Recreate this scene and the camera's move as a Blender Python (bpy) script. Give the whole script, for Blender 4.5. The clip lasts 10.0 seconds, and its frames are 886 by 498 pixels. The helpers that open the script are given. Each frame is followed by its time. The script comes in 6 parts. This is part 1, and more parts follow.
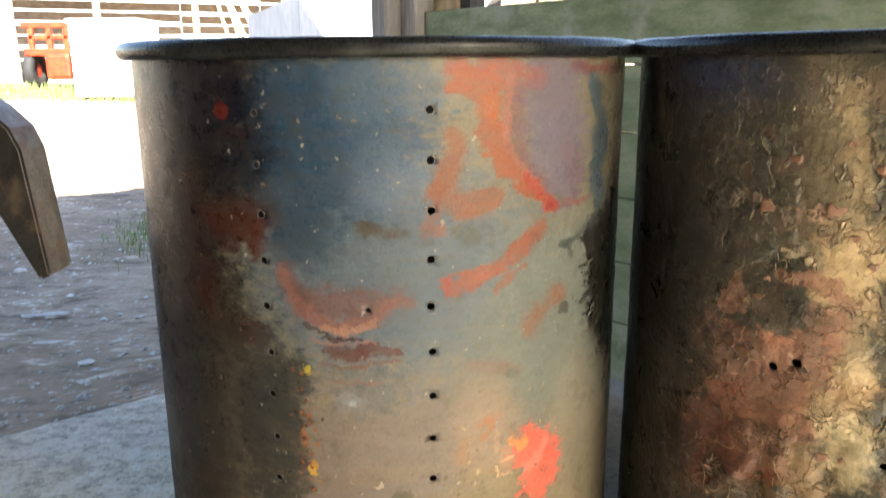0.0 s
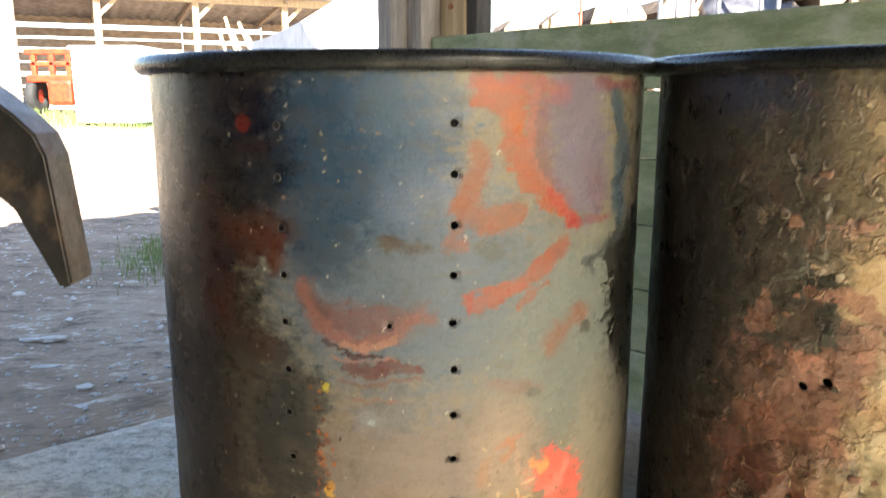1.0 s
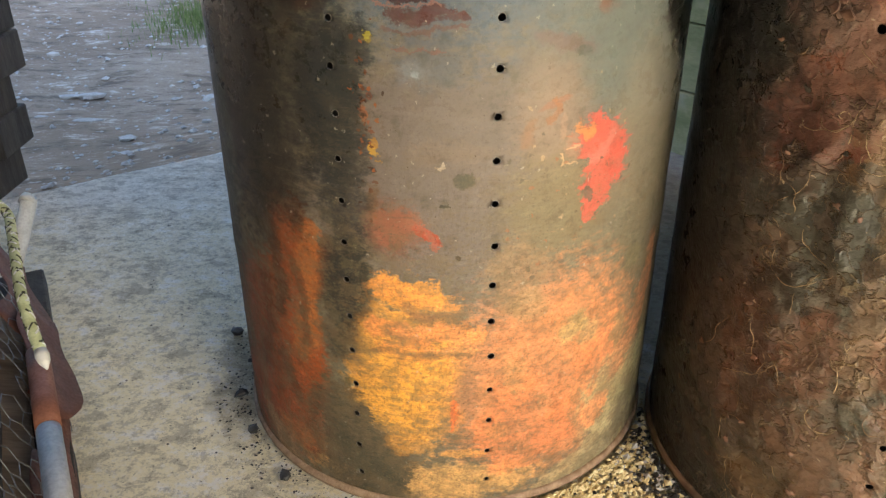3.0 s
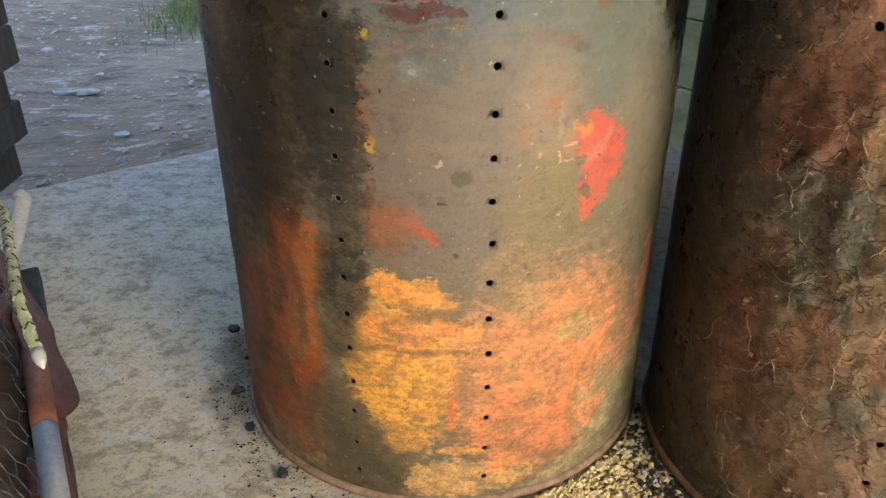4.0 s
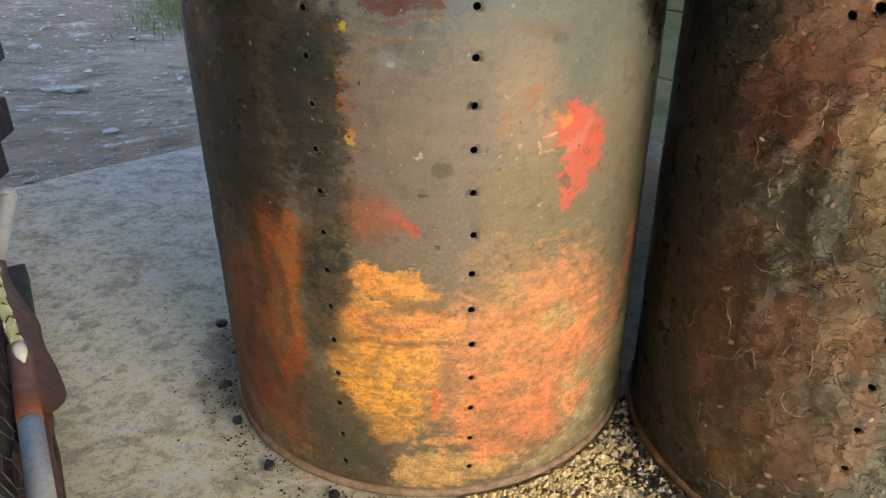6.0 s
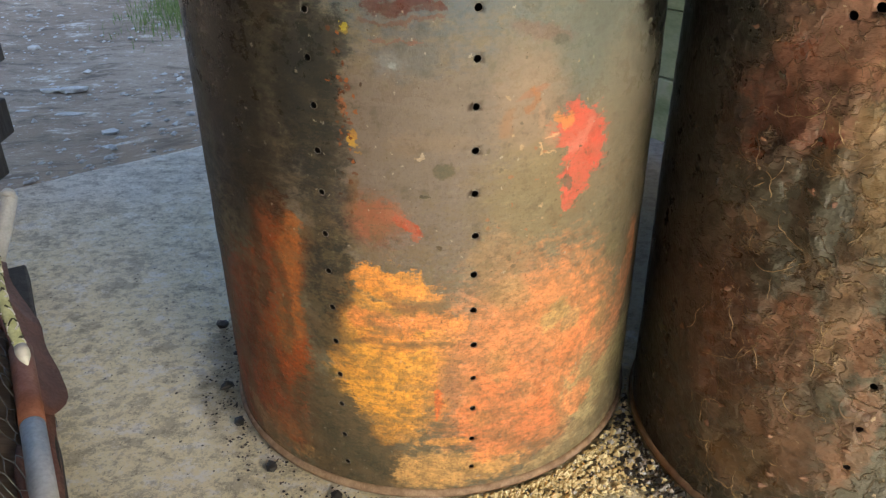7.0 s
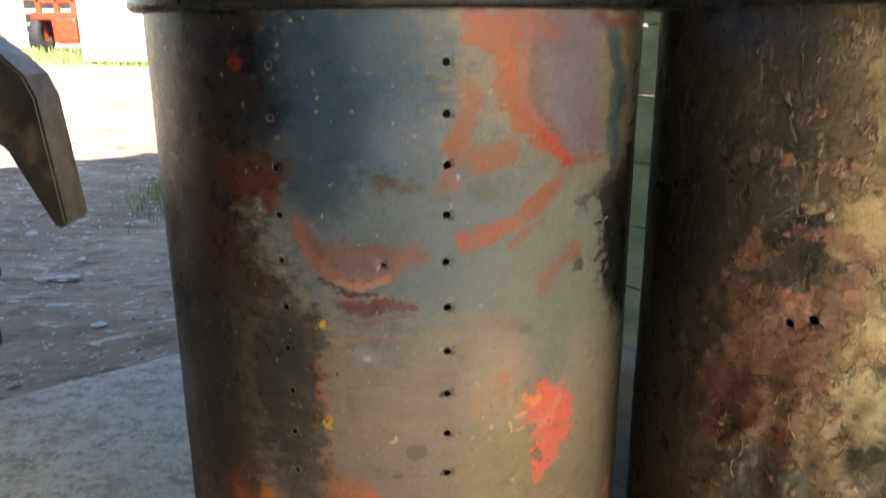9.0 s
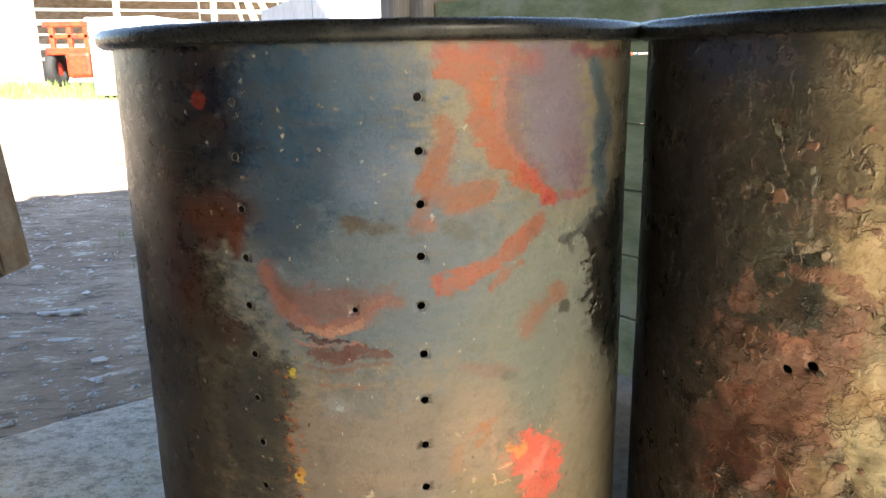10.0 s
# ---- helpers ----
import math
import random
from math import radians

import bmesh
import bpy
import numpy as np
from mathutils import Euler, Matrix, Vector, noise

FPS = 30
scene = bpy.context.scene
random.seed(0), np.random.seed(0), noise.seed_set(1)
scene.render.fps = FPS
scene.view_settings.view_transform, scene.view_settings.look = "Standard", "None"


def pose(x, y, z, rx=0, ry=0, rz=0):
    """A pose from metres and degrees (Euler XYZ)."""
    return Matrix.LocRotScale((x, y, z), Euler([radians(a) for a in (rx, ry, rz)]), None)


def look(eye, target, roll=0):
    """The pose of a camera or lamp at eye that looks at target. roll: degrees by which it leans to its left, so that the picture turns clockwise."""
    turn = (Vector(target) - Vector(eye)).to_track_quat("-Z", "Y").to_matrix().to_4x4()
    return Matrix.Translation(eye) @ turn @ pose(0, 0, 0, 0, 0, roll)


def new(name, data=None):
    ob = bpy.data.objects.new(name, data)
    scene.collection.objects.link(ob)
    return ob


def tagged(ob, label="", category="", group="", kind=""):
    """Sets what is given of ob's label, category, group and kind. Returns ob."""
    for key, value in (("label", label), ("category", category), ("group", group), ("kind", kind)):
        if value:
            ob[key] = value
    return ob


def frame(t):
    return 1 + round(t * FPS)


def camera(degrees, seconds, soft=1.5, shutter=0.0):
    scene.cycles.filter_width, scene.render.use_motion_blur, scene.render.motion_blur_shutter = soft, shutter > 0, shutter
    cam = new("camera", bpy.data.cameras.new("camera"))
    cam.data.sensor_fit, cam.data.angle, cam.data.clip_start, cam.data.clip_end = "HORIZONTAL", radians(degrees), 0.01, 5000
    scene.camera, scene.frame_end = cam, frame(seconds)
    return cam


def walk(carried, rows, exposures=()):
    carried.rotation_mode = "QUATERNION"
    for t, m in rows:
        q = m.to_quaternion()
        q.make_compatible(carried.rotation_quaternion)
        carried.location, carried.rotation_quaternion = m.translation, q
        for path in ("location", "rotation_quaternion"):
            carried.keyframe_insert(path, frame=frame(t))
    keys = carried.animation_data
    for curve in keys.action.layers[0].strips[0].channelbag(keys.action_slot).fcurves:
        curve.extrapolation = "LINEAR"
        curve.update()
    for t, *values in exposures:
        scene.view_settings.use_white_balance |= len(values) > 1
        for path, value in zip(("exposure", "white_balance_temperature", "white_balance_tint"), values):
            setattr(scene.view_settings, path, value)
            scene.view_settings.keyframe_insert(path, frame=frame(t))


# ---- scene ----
cam = camera(60.5, 10.0, soft=1.3, shutter=0.5)
# seconds, x, y, z, turn, tilt, lean
PATH = [
    (0.0, 0.0733, -0.9659, 0.8558, 0.022, -13.774, 0.388),
    (0.5, 0.0636, -0.9661, 0.8637, -0.680, -10.997, 0.262),
    (1.0, 0.0499, -0.9580, 0.8418, -0.092, -11.639, -0.033),
    (1.5, 0.0398, -0.9549, 0.7938, 0.657, -16.877, -0.560),
    (2.0, 0.0395, -0.9617, 0.7536, 1.853, -22.022, -0.716),
    (2.5, 0.0388, -0.9683, 0.7302, 2.355, -25.026, -0.259),
    (3.0, 0.0415, -0.9726, 0.7149, 2.672, -27.468, 0.069),
    (4.5, 0.0392, -0.9698, 0.7167, 2.196, -27.949, -0.062),
    (5.0, 0.0456, -0.9752, 0.7121, 2.177, -28.197, -0.104),
    (5.5, 0.0530, -0.9757, 0.7135, 1.922, -28.164, 0.079),
    (7.0, 0.0498, -0.9753, 0.7167, 1.559, -28.242, 0.397),
    (7.5, 0.0563, -0.9708, 0.7262, 1.526, -27.547, 0.518),
    (8.0, 0.0687, -0.9775, 0.7688, 1.287, -24.454, 0.891),
    (8.5, 0.0678, -0.9697, 0.8124, 1.012, -20.898, 1.367),
    (9.0, 0.0663, -0.9652, 0.8437, 0.672, -16.209, 0.275),
    (9.5, 0.0778, -0.9485, 0.8571, 0.408, -13.208, 0.280),
    (10.0, 0.0987, -0.9259, 0.8462, 1.382, -14.100, 0.998),
]
walk(cam, [(t, pose(x, y, z, 90 + tilt, lean, turn)) for t, x, y, z, turn, tilt, lean in PATH],
     exposures=((0.0, 3.15), (1.0, 3.20), (2.0, 3.45), (3.0, 3.05), (5.5, 2.87), (7.5, 2.85), (8.5, 2.62), (9.5, 2.62), (10.0, 3.0)))

# ---- world, sun, exposure ----
world = bpy.data.worlds.new("world")
scene.world = world
world.use_nodes = True
wn = world.node_tree.nodes
sky = wn.new("ShaderNodeTexSky")
sky.sky_type = 'NISHITA'
sky.sun_disc = False
SUN_ELEV, SUN_FROM = 38.0, -70.0          # degrees up; heading from which it shines, counted from +x
sky.sun_elevation = radians(SUN_ELEV)
sky.sun_rotation = radians(90 - SUN_FROM)
world.node_tree.links.new(sky.outputs[0], wn["Background"].inputs[0])
wn["Background"].inputs[1].default_value = 0.075
sun = new("sun", bpy.data.lights.new("sun", 'SUN'))
sun.data.energy, sun.data.angle, sun.data.color = 5.0, radians(0.5), (1.0, 0.93, 0.82)
sx, sy = math.cos(radians(SUN_FROM)), math.sin(radians(SUN_FROM))
sun.matrix_world = look((20 * sx, 20 * sy, 20 * math.tan(radians(SUN_ELEV))), (0, 0, 0))
# added warm lamp in an unseen doorway behind the camera, lighting the drums
added_side_light = new("added_side_light", bpy.data.lights.new("added_side_light", 'AREA'))
added_side_light.data.shape, added_side_light.data.size, added_side_light.data.size_y = 'RECTANGLE', 1.5, 1.3
added_side_light.data.energy, added_side_light.data.color = 12.5, (1.0, 0.80, 0.52)


# ---- materials ----
class Nodes:
    """A material's node tree, with short calls."""

    def __init__(self, name, rough=0.7, metal=0.0, spec=0.5):
        self.mat = bpy.data.materials.new(name)
        self.mat.use_nodes = True
        self.t = self.mat.node_tree
        self.bsdf = self.t.nodes["Principled BSDF"]
        self.bsdf.inputs["Roughness"].default_value = rough
        self.bsdf.inputs["Metallic"].default_value = metal
        self.bsdf.inputs["Specular IOR Level"].default_value = spec

    def add(self, kind, **inputs):
        n = self.t.nodes.new(kind)
        for k, v in inputs.items():
            self.put(n, k.replace("_", " "), v)
        return n

    def put(self, n, key, v):
        s = n.inputs[int(key)] if key.isdigit() else n.inputs[key]
        if isinstance(v, bpy.types.NodeSocket):
            self.t.links.new(v, s)
        else:
            s.default_value = v

    def coords(self, which="Object"):
        return self.t.nodes.new("ShaderNodeTexCoord").outputs[which]

    def noise(self, vec, scale, detail=4.0, rough=0.55, stretch=None, colour=False, distort=0.0):
        if stretch:
            m = self.t.nodes.new("ShaderNodeMapping")
            self.t.links.new(vec, m.inputs["Vector"])
            m.inputs["Scale"].default_value = stretch
            vec = m.outputs[0]
        n = self.add("ShaderNodeTexNoise", Vector=vec, Scale=scale, Detail=detail, Roughness=rough, Distortion=distort)
        return n.outputs["Color" if colour else "Fac"]

    def ramp(self, fac, lo, hi, a=0.0, b=1.0):
        n = self.t.nodes.new("ShaderNodeMapRange")
        n.interpolation_type = 'SMOOTHSTEP'
        self.put(n, "Value", fac)
        for k, v in (("From Min", lo), ("From Max", hi), ("To Min", a), ("To Max", b)):
            self.put(n, k, v)
        return n.outputs["Result"]

    def math(self, op, a, b=0.0):
        n = self.t.nodes.new("ShaderNodeMath")
        n.operation = op
        self.put(n, "0", a)
        self.put(n, "1", b)
        return n.outputs[0]

    def vmath(self, op, a, b=None, scale=None):
        n = self.t.nodes.new("ShaderNodeVectorMath")
        n.operation = op
        self.put(n, "0", a)
        if b is not None:
            self.put(n, "1", b)
        if scale is not None:
            self.put(n, "Scale", scale)
        return n.outputs["Value" if op == 'LENGTH' else "Vector"]

    def mix(self, fac, a, b, mode='MIX'):
        n = self.t.nodes.new("ShaderNodeMix")
        n.data_type = 'RGBA'
        n.blend_type = mode
        for s, v in ((n.inputs[0], fac), (n.inputs[6], a), (n.inputs[7], b)):
            if isinstance(v, bpy.types.NodeSocket):
                self.t.links.new(v, s)
            elif isinstance(v, tuple):
                s.default_value = (*v[:3], 1)
            else:
                s.default_value = v
        return n.outputs[2]

    def bump(self, height, strength=0.5, distance=0.002, after=None):
        n = self.t.nodes.new("ShaderNodeBump")
        self.put(n, "Height", height)
        n.inputs["Strength"].default_value = strength
        n.inputs["Distance"].default_value = distance
        if after is not None:
            self.t.links.new(after, n.inputs["Normal"])
        self.t.links.new(n.outputs[0], self.bsdf.inputs["Normal"])
        return n.outputs[0]

    def done(self, colour=None, rough=None):
        if colour is not None:
            self.put(self.bsdf, "Base Color", colour if isinstance(colour, bpy.types.NodeSocket) else (*colour, 1))
        if rough is not None:
            self.put(self.bsdf, "Roughness", rough)
        return self.mat


def simple(name, dark, light, scale=8.0, rough=0.75, stretch=None, bump=0.3, dist=0.003, metal=0.0, spec=0.4, grime=None):
    """A surface with grain at two scales and, if asked, grime in patches."""
    n = Nodes(name, rough, metal, spec)
    c = n.coords()
    big = n.noise(c, scale, 5, 0.6, stretch)
    fine = n.noise(c, scale * 9, 4, 0.6, stretch)
    info = n.t.nodes.new("ShaderNodeObjectInfo").outputs["Random"]
    col = n.mix(n.ramp(big, 0.3, 0.7), dark, light)
    col = n.mix(n.ramp(fine, 0.35, 0.75, 0.0, 0.35), col, tuple(0.55 * v for v in dark))
    if grime:
        col = n.mix(n.ramp(n.noise(c, scale * 0.6, 4, 0.65), 0.5, 0.68, 0.0, 0.85), col, grime)
    col = n.mix(n.math('MULTIPLY', info, 0.25), col, tuple(0.6 * v for v in dark))
    n.bump(n.math('ADD', big, n.math('MULTIPLY', fine, 0.5)), bump, dist)
    return n.done(col, n.ramp(fine, 0.2, 0.8, max(rough - 0.12, 0.05), min(rough + 0.12, 1.0)))


class Paint(Nodes):
    """Steel with many blots of paint, heat tint and rust, laid out in metres round the drum (u) and up it (v)."""

    def begin(self, base, wander=0.010, smear=(0.75, 1.35, 1)):
        self.uv = self.coords("UV")
        mid = self.vmath('SUBTRACT', self.noise(self.uv, 26, 5, 0.7, colour=True), (0.5, 0.5, 0.5))
        fine = self.vmath('SUBTRACT', self.noise(self.uv, 170, 4, 0.7, colour=True), (0.5, 0.5, 0.5))
        fine = self.vmath('SCALE', fine, scale=0.010)
        self.near = self.vmath('ADD', self.uv, fine)
        self.far = self.vmath('ADD', self.near, self.vmath('SCALE', mid, scale=4.2 * wander))
        self.close = self.vmath('ADD', self.near, self.vmath('SCALE', mid, scale=0.032))
        self.patch = self.ramp(self.noise(self.uv, 30, 6, 0.75, (0.8, 1.3, 1)), 0.36, 0.60, 1.0, 0.72)
        self.ragged = self.math('MULTIPLY', self.math('SUBTRACT', self.noise(self.uv, 75, 6, 0.75, smear), 0.5), 1.6)
        self.colour = base
        self.queue = []
        return self

    def blot(self, *mark):
        """An oval mark: u, v, half width, half height, turn, softness, colour, strength."""
        self.queue.append(("blot", mark))

    def stroke(self, *mark):
        """A brush mark along (u, v, half width) points: points, softness, colour, strength."""
        self.queue.append(("stroke", mark))

    def flush(self):
        """Lay the marks down in order, a few to a node group, which keeps the shader quick to build."""
        main, first = self.t, (self.near, self.far, self.close, self.ragged, self.patch)
        while self.queue:
            some, self.queue = self.queue[:5], self.queue[5:]
            g = bpy.data.node_groups.new("paint_marks", 'ShaderNodeTree')
            for k in ("near", "far", "close"):
                g.interface.new_socket(k, in_out='INPUT', socket_type='NodeSocketVector')
            for k in ("ragged", "patch"):
                g.interface.new_socket(k, in_out='INPUT', socket_type='NodeSocketFloat')
            g.interface.new_socket("under", in_out='INPUT', socket_type='NodeSocketColor')
            g.interface.new_socket("colour", in_out='OUTPUT', socket_type='NodeSocketColor')
            self.t = g
            i = g.nodes.new("NodeGroupInput").outputs
            under, self.colour = self.colour, i[5]
            self.near, self.far, self.close, self.ragged, self.patch = self.after(i[0]), self.after(i[1]), self.after(i[2]), i[3], i[4]
            for kind, mark in some:
                self.lay_blot(*mark) if kind == "blot" else self.lay_stroke(*mark)
            g.links.new(self.colour, g.nodes.new("NodeGroupOutput").inputs[0])
            self.t = main
            n = main.nodes.new("ShaderNodeGroup")
            n.node_tree = g
            for k, v in enumerate(first + (under,)):
                self.put(n, str(k), v if isinstance(v, bpy.types.NodeSocket) else (*v, 1))
            self.colour = n.outputs[0]
        self.near, self.far, self.close, self.ragged, self.patch = first

    def lay_blot(self, u, v, w, h, turn, soft, colour, strength=1.0):
        m = self.t.nodes.new("ShaderNodeMapping")
        m.vector_type = 'TEXTURE'
        self.t.links.new(self.near if min(w, h) < 0.009 else self.far, m.inputs["Vector"])
        m.inputs["Location"].default_value = (u, v, 0)
        m.inputs["Rotation"].default_value = (0, 0, radians(turn))
        m.inputs["Scale"].default_value = (w, h, 1)
        d = self.math('ADD', self.vmath('LENGTH', m.outputs[0]), self.ragged)
        self.colour = self.mix(self.ramp(d, 1 - 0.65 * soft, 1 + 0.45 * soft, strength, 0.0), self.colour, colour)

    def lay_stroke(self, points, soft, colour, strength=1.0):
        best = None
        for (u0, v0, r0), (u1, v1, r1) in zip(points, points[1:]):
            r = 0.5 * (r0 + r1)
            m = self.t.nodes.new("ShaderNodeMapping")
            m.vector_type = 'TEXTURE'
            self.t.links.new(self.close, m.inputs["Vector"])
            m.inputs["Location"].default_value = (u0, v0, 0)
            m.inputs["Rotation"].default_value = (0, 0, math.atan2(v1 - v0, u1 - u0))
            m.inputs["Scale"].default_value = (r, r, 1)
            ahead = self.vmath('MAXIMUM', m.outputs[0], (0, 0, 0))
            foot = self.vmath('MINIMUM', ahead, (math.hypot(u1 - u0, v1 - v0) / r, 0, 0))
            d = self.vmath('LENGTH', self.vmath('SUBTRACT', m.outputs[0], foot))
            best = d if best is None else self.math('MINIMUM', best, d)
        best = self.math('ADD', best, self.math('MULTIPLY', self.ragged, 2.0))
        much = self.math('MULTIPLY', self.ramp(best, 1 - 0.95 * soft, 1 + 1.0 * soft, strength, 0.0), self.patch)
        self.colour = self.mix(much, self.colour, colour)

    def after(self, vec):
        n = self.t.nodes.new("ShaderNodeVectorMath")
        n.operation = 'MULTIPLY_ADD'
        self.put(n, "0", self.colour)
        self.put(n, "1", (0.0, 0.0, 0.0))
        self.put(n, "2", vec)
        return n.outputs["Vector"]


def drum_paint():
    p = Paint("heat_stained_shaded_paint", 0.5, 0.0, 0.20).begin((0.13, 0.115, 0.080))
    # marks are graded darker upwards and leftwards, to imitate how light falls
    blot, stroke = p.blot, p.stroke
    # the sooty flank towards the yard, painted darker still for its shade
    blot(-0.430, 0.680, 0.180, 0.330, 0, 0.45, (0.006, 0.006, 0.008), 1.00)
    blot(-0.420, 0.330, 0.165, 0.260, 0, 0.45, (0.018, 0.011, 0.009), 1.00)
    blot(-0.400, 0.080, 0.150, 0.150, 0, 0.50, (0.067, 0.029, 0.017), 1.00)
    blot(0.005, 0.433, 0.192, 0.147, 0, 0.80, (0.119, 0.098, 0.086), 1.00)
    blot(0.022, 0.669, 0.161, 0.113, 0, 0.70, (0.062, 0.081, 0.102), 1.00)
    blot(0.219, 0.596, 0.118, 0.131, 0, 0.80, (0.098, 0.112, 0.102), 0.90)
    blot(-0.042, 0.795, 0.112, 0.086, 0, 0.60, (0.018, 0.041, 0.078), 1.00)
    # two soft pale patches that paint in sheen on the glossy side
    blot(0.030, 0.834, 0.060, 0.030, 0, 0.80, (0.071, 0.100, 0.139), 0.50)
    blot(0.023, 0.754, 0.051, 0.028, 0, 0.90, (0.114, 0.144, 0.199), 0.40)
    # navy and maroon paint, darkened beyond its own tone for the shaded side
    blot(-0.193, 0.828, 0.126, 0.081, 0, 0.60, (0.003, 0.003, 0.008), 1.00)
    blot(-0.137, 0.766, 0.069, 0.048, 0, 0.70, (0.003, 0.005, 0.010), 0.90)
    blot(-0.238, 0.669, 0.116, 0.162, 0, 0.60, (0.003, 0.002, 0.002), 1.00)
    blot(-0.067, 0.716, 0.042, 0.043, 20, 0.80, (0.024, 0.036, 0.055), 0.80)
    blot(-0.136, 0.814, 0.009, 0.008, 0, 0.30, (0.066, 0.007, 0.006), 1.00)
    blot(-0.127, 0.715, 0.050, 0.019, 0, 0.50, (0.022, 0.006, 0.005), 0.80)
    blot(-0.105, 0.698, 0.011, 0.019, 0, 0.50, (0.048, 0.013, 0.007), 0.80)
    blot(-0.138, 0.695, 0.016, 0.017, 0, 0.50, (0.032, 0.007, 0.005), 0.60)
    blot(-0.191, 0.648, 0.043, 0.051, 0, 0.70, (0.018, 0.004, 0.004), 0.85)
    blot(-0.128, 0.606, 0.031, 0.015, -20, 0.50, (0.034, 0.010, 0.006), 0.80)
    blot(-0.172, 0.610, 0.022, 0.018, 0, 0.60, (0.020, 0.005, 0.004), 0.70)
    blot(0.363, 0.624, 0.109, 0.112, 3, 0.08, (0.007, 0.008, 0.008), 1.00)
    blot(0.259, 0.674, 0.016, 0.019, 10, 0.20, (0.013, 0.014, 0.014), 1.00)
    blot(0.264, 0.692, 0.042, 0.006, 20, 0.30, (0.033, 0.039, 0.039), 0.80)
    blot(0.216, 0.676, 0.012, 0.005, 0, 0.20, (0.034, 0.041, 0.041), 0.90)
    blot(0.001, 0.709, 0.011, 0.007, 0, 0.60, (0.048, 0.043, 0.036), 0.90)
    blot(0.025, 0.798, 0.015, 0.002, 0, 0.40, (0.032, 0.034, 0.037), 0.80)
    blot(0.216, 0.608, 0.009, 0.007, 0, 0.10, (0.040, 0.044, 0.037), 1.00)
    blot(-0.060, 0.569, 0.005, 0.005, 0, 0.20, (0.207, 0.148, 0.035), 1.00)
    blot(-0.016, 0.537, 0.004, 0.003, 0, 0.60, (0.319, 0.345, 0.386), 0.90)
    blot(0.128, 0.563, 0.032, 0.009, -8, 0.60, (0.109, 0.074, 0.065), 0.70)
    blot(0.145, 0.553, 0.010, 0.005, 0, 0.40, (0.059, 0.063, 0.055), 0.80)
    blot(-0.105, 0.506, 0.041, 0.117, 0, 0.70, (0.015, 0.017, 0.019), 0.95)
    blot(-0.213, 0.464, 0.064, 0.168, 0, 0.60, (0.014, 0.010, 0.010), 0.90)
    blot(-0.170, 0.443, 0.026, 0.019, 0, 0.80, (0.054, 0.043, 0.036), 0.60)
    blot(0.002, 0.543, 0.033, 0.020, 0, 0.80, (0.083, 0.085, 0.087), 0.70)
    blot(0.117, 0.484, 0.040, 0.065, 0, 0.80, (0.187, 0.135, 0.098), 0.80)
    blot(0.017, 0.462, 0.054, 0.011, 0, 0.80, (0.141, 0.106, 0.082), 0.60)
    blot(0.242, 0.461, 0.053, 0.097, 0, 0.80, (0.162, 0.142, 0.105), 0.70)
    blot(0.129, 0.392, 0.067, 0.064, 0, 0.90, (0.149, 0.122, 0.065), 0.70)
    blot(-0.044, 0.379, 0.033, 0.032, 0, 0.70, (0.186, 0.071, 0.039), 0.80)
    blot(-0.007, 0.375, 0.018, 0.006, -32, 0.30, (0.271, 0.051, 0.025), 1.00)
    blot(0.030, 0.433, 0.012, 0.008, 0, 0.40, (0.061, 0.052, 0.037), 0.80)
    blot(0.011, 0.407, 0.006, 0.002, 0, 0.10, (0.026, 0.019, 0.011), 1.00)
    blot(0.024, 0.349, 0.003, 0.003, 0, 0.10, (0.052, 0.036, 0.022), 1.00)
    blot(0.006, 0.447, 0.005, 0.002, 0, 0.30, (0.235, 0.173, 0.128), 0.90)
    blot(-0.067, 0.498, 0.010, 0.004, 90, 0.30, (0.211, 0.071, 0.025), 0.80)
    blot(-0.057, 0.468, 0.004, 0.006, 0, 0.20, (0.269, 0.145, 0.036), 1.00)
    blot(-0.061, 0.515, 0.003, 0.004, 0, 0.20, (0.156, 0.048, 0.020), 0.80)
    blot(-0.054, 0.451, 0.004, 0.002, 0, 0.20, (0.268, 0.153, 0.042), 0.80)
    blot(-0.063, 0.412, 0.009, 0.018, 0, 0.60, (0.099, 0.047, 0.013), 0.60)
    blot(-0.162, 0.327, 0.038, 0.069, 8, 0.40, (0.129, 0.033, 0.007), 1.00)
    blot(-0.226, 0.205, 0.090, 0.092, 0, 0.50, (0.201, 0.051, 0.018), 0.90)
    blot(-0.165, 0.183, 0.035, 0.095, 0, 0.40, (0.292, 0.068, 0.014), 1.00)
    blot(-0.256, 0.083, 0.085, 0.068, 0, 0.50, (0.230, 0.049, 0.020), 0.90)
    blot(-0.096, 0.309, 0.031, 0.067, 0, 0.40, (0.037, 0.031, 0.019), 1.00)
    blot(-0.030, 0.202, 0.068, 0.102, 0, 0.50, (0.680, 0.312, 0.058), 1.00)
    blot(-0.027, 0.305, 0.049, 0.017, -8, 0.25, (0.580, 0.244, 0.049), 1.00)
    blot(0.003, 0.292, 0.021, 0.006, -20, 0.30, (0.680, 0.328, 0.090), 0.80)
    blot(0.002, 0.255, 0.052, 0.013, 4, 0.30, (0.680, 0.249, 0.069), 1.00)
    blot(-0.029, 0.232, 0.041, 0.015, 0, 0.50, (0.597, 0.218, 0.053), 0.80)
    blot(0.003, 0.274, 0.033, 0.011, 0, 0.60, (0.191, 0.102, 0.050), 0.70)
    blot(-0.052, 0.159, 0.058, 0.041, 0, 0.50, (0.680, 0.323, 0.048), 0.70)
    blot(0.143, 0.181, 0.131, 0.137, 0, 0.60, (0.585, 0.214, 0.081), 0.85)
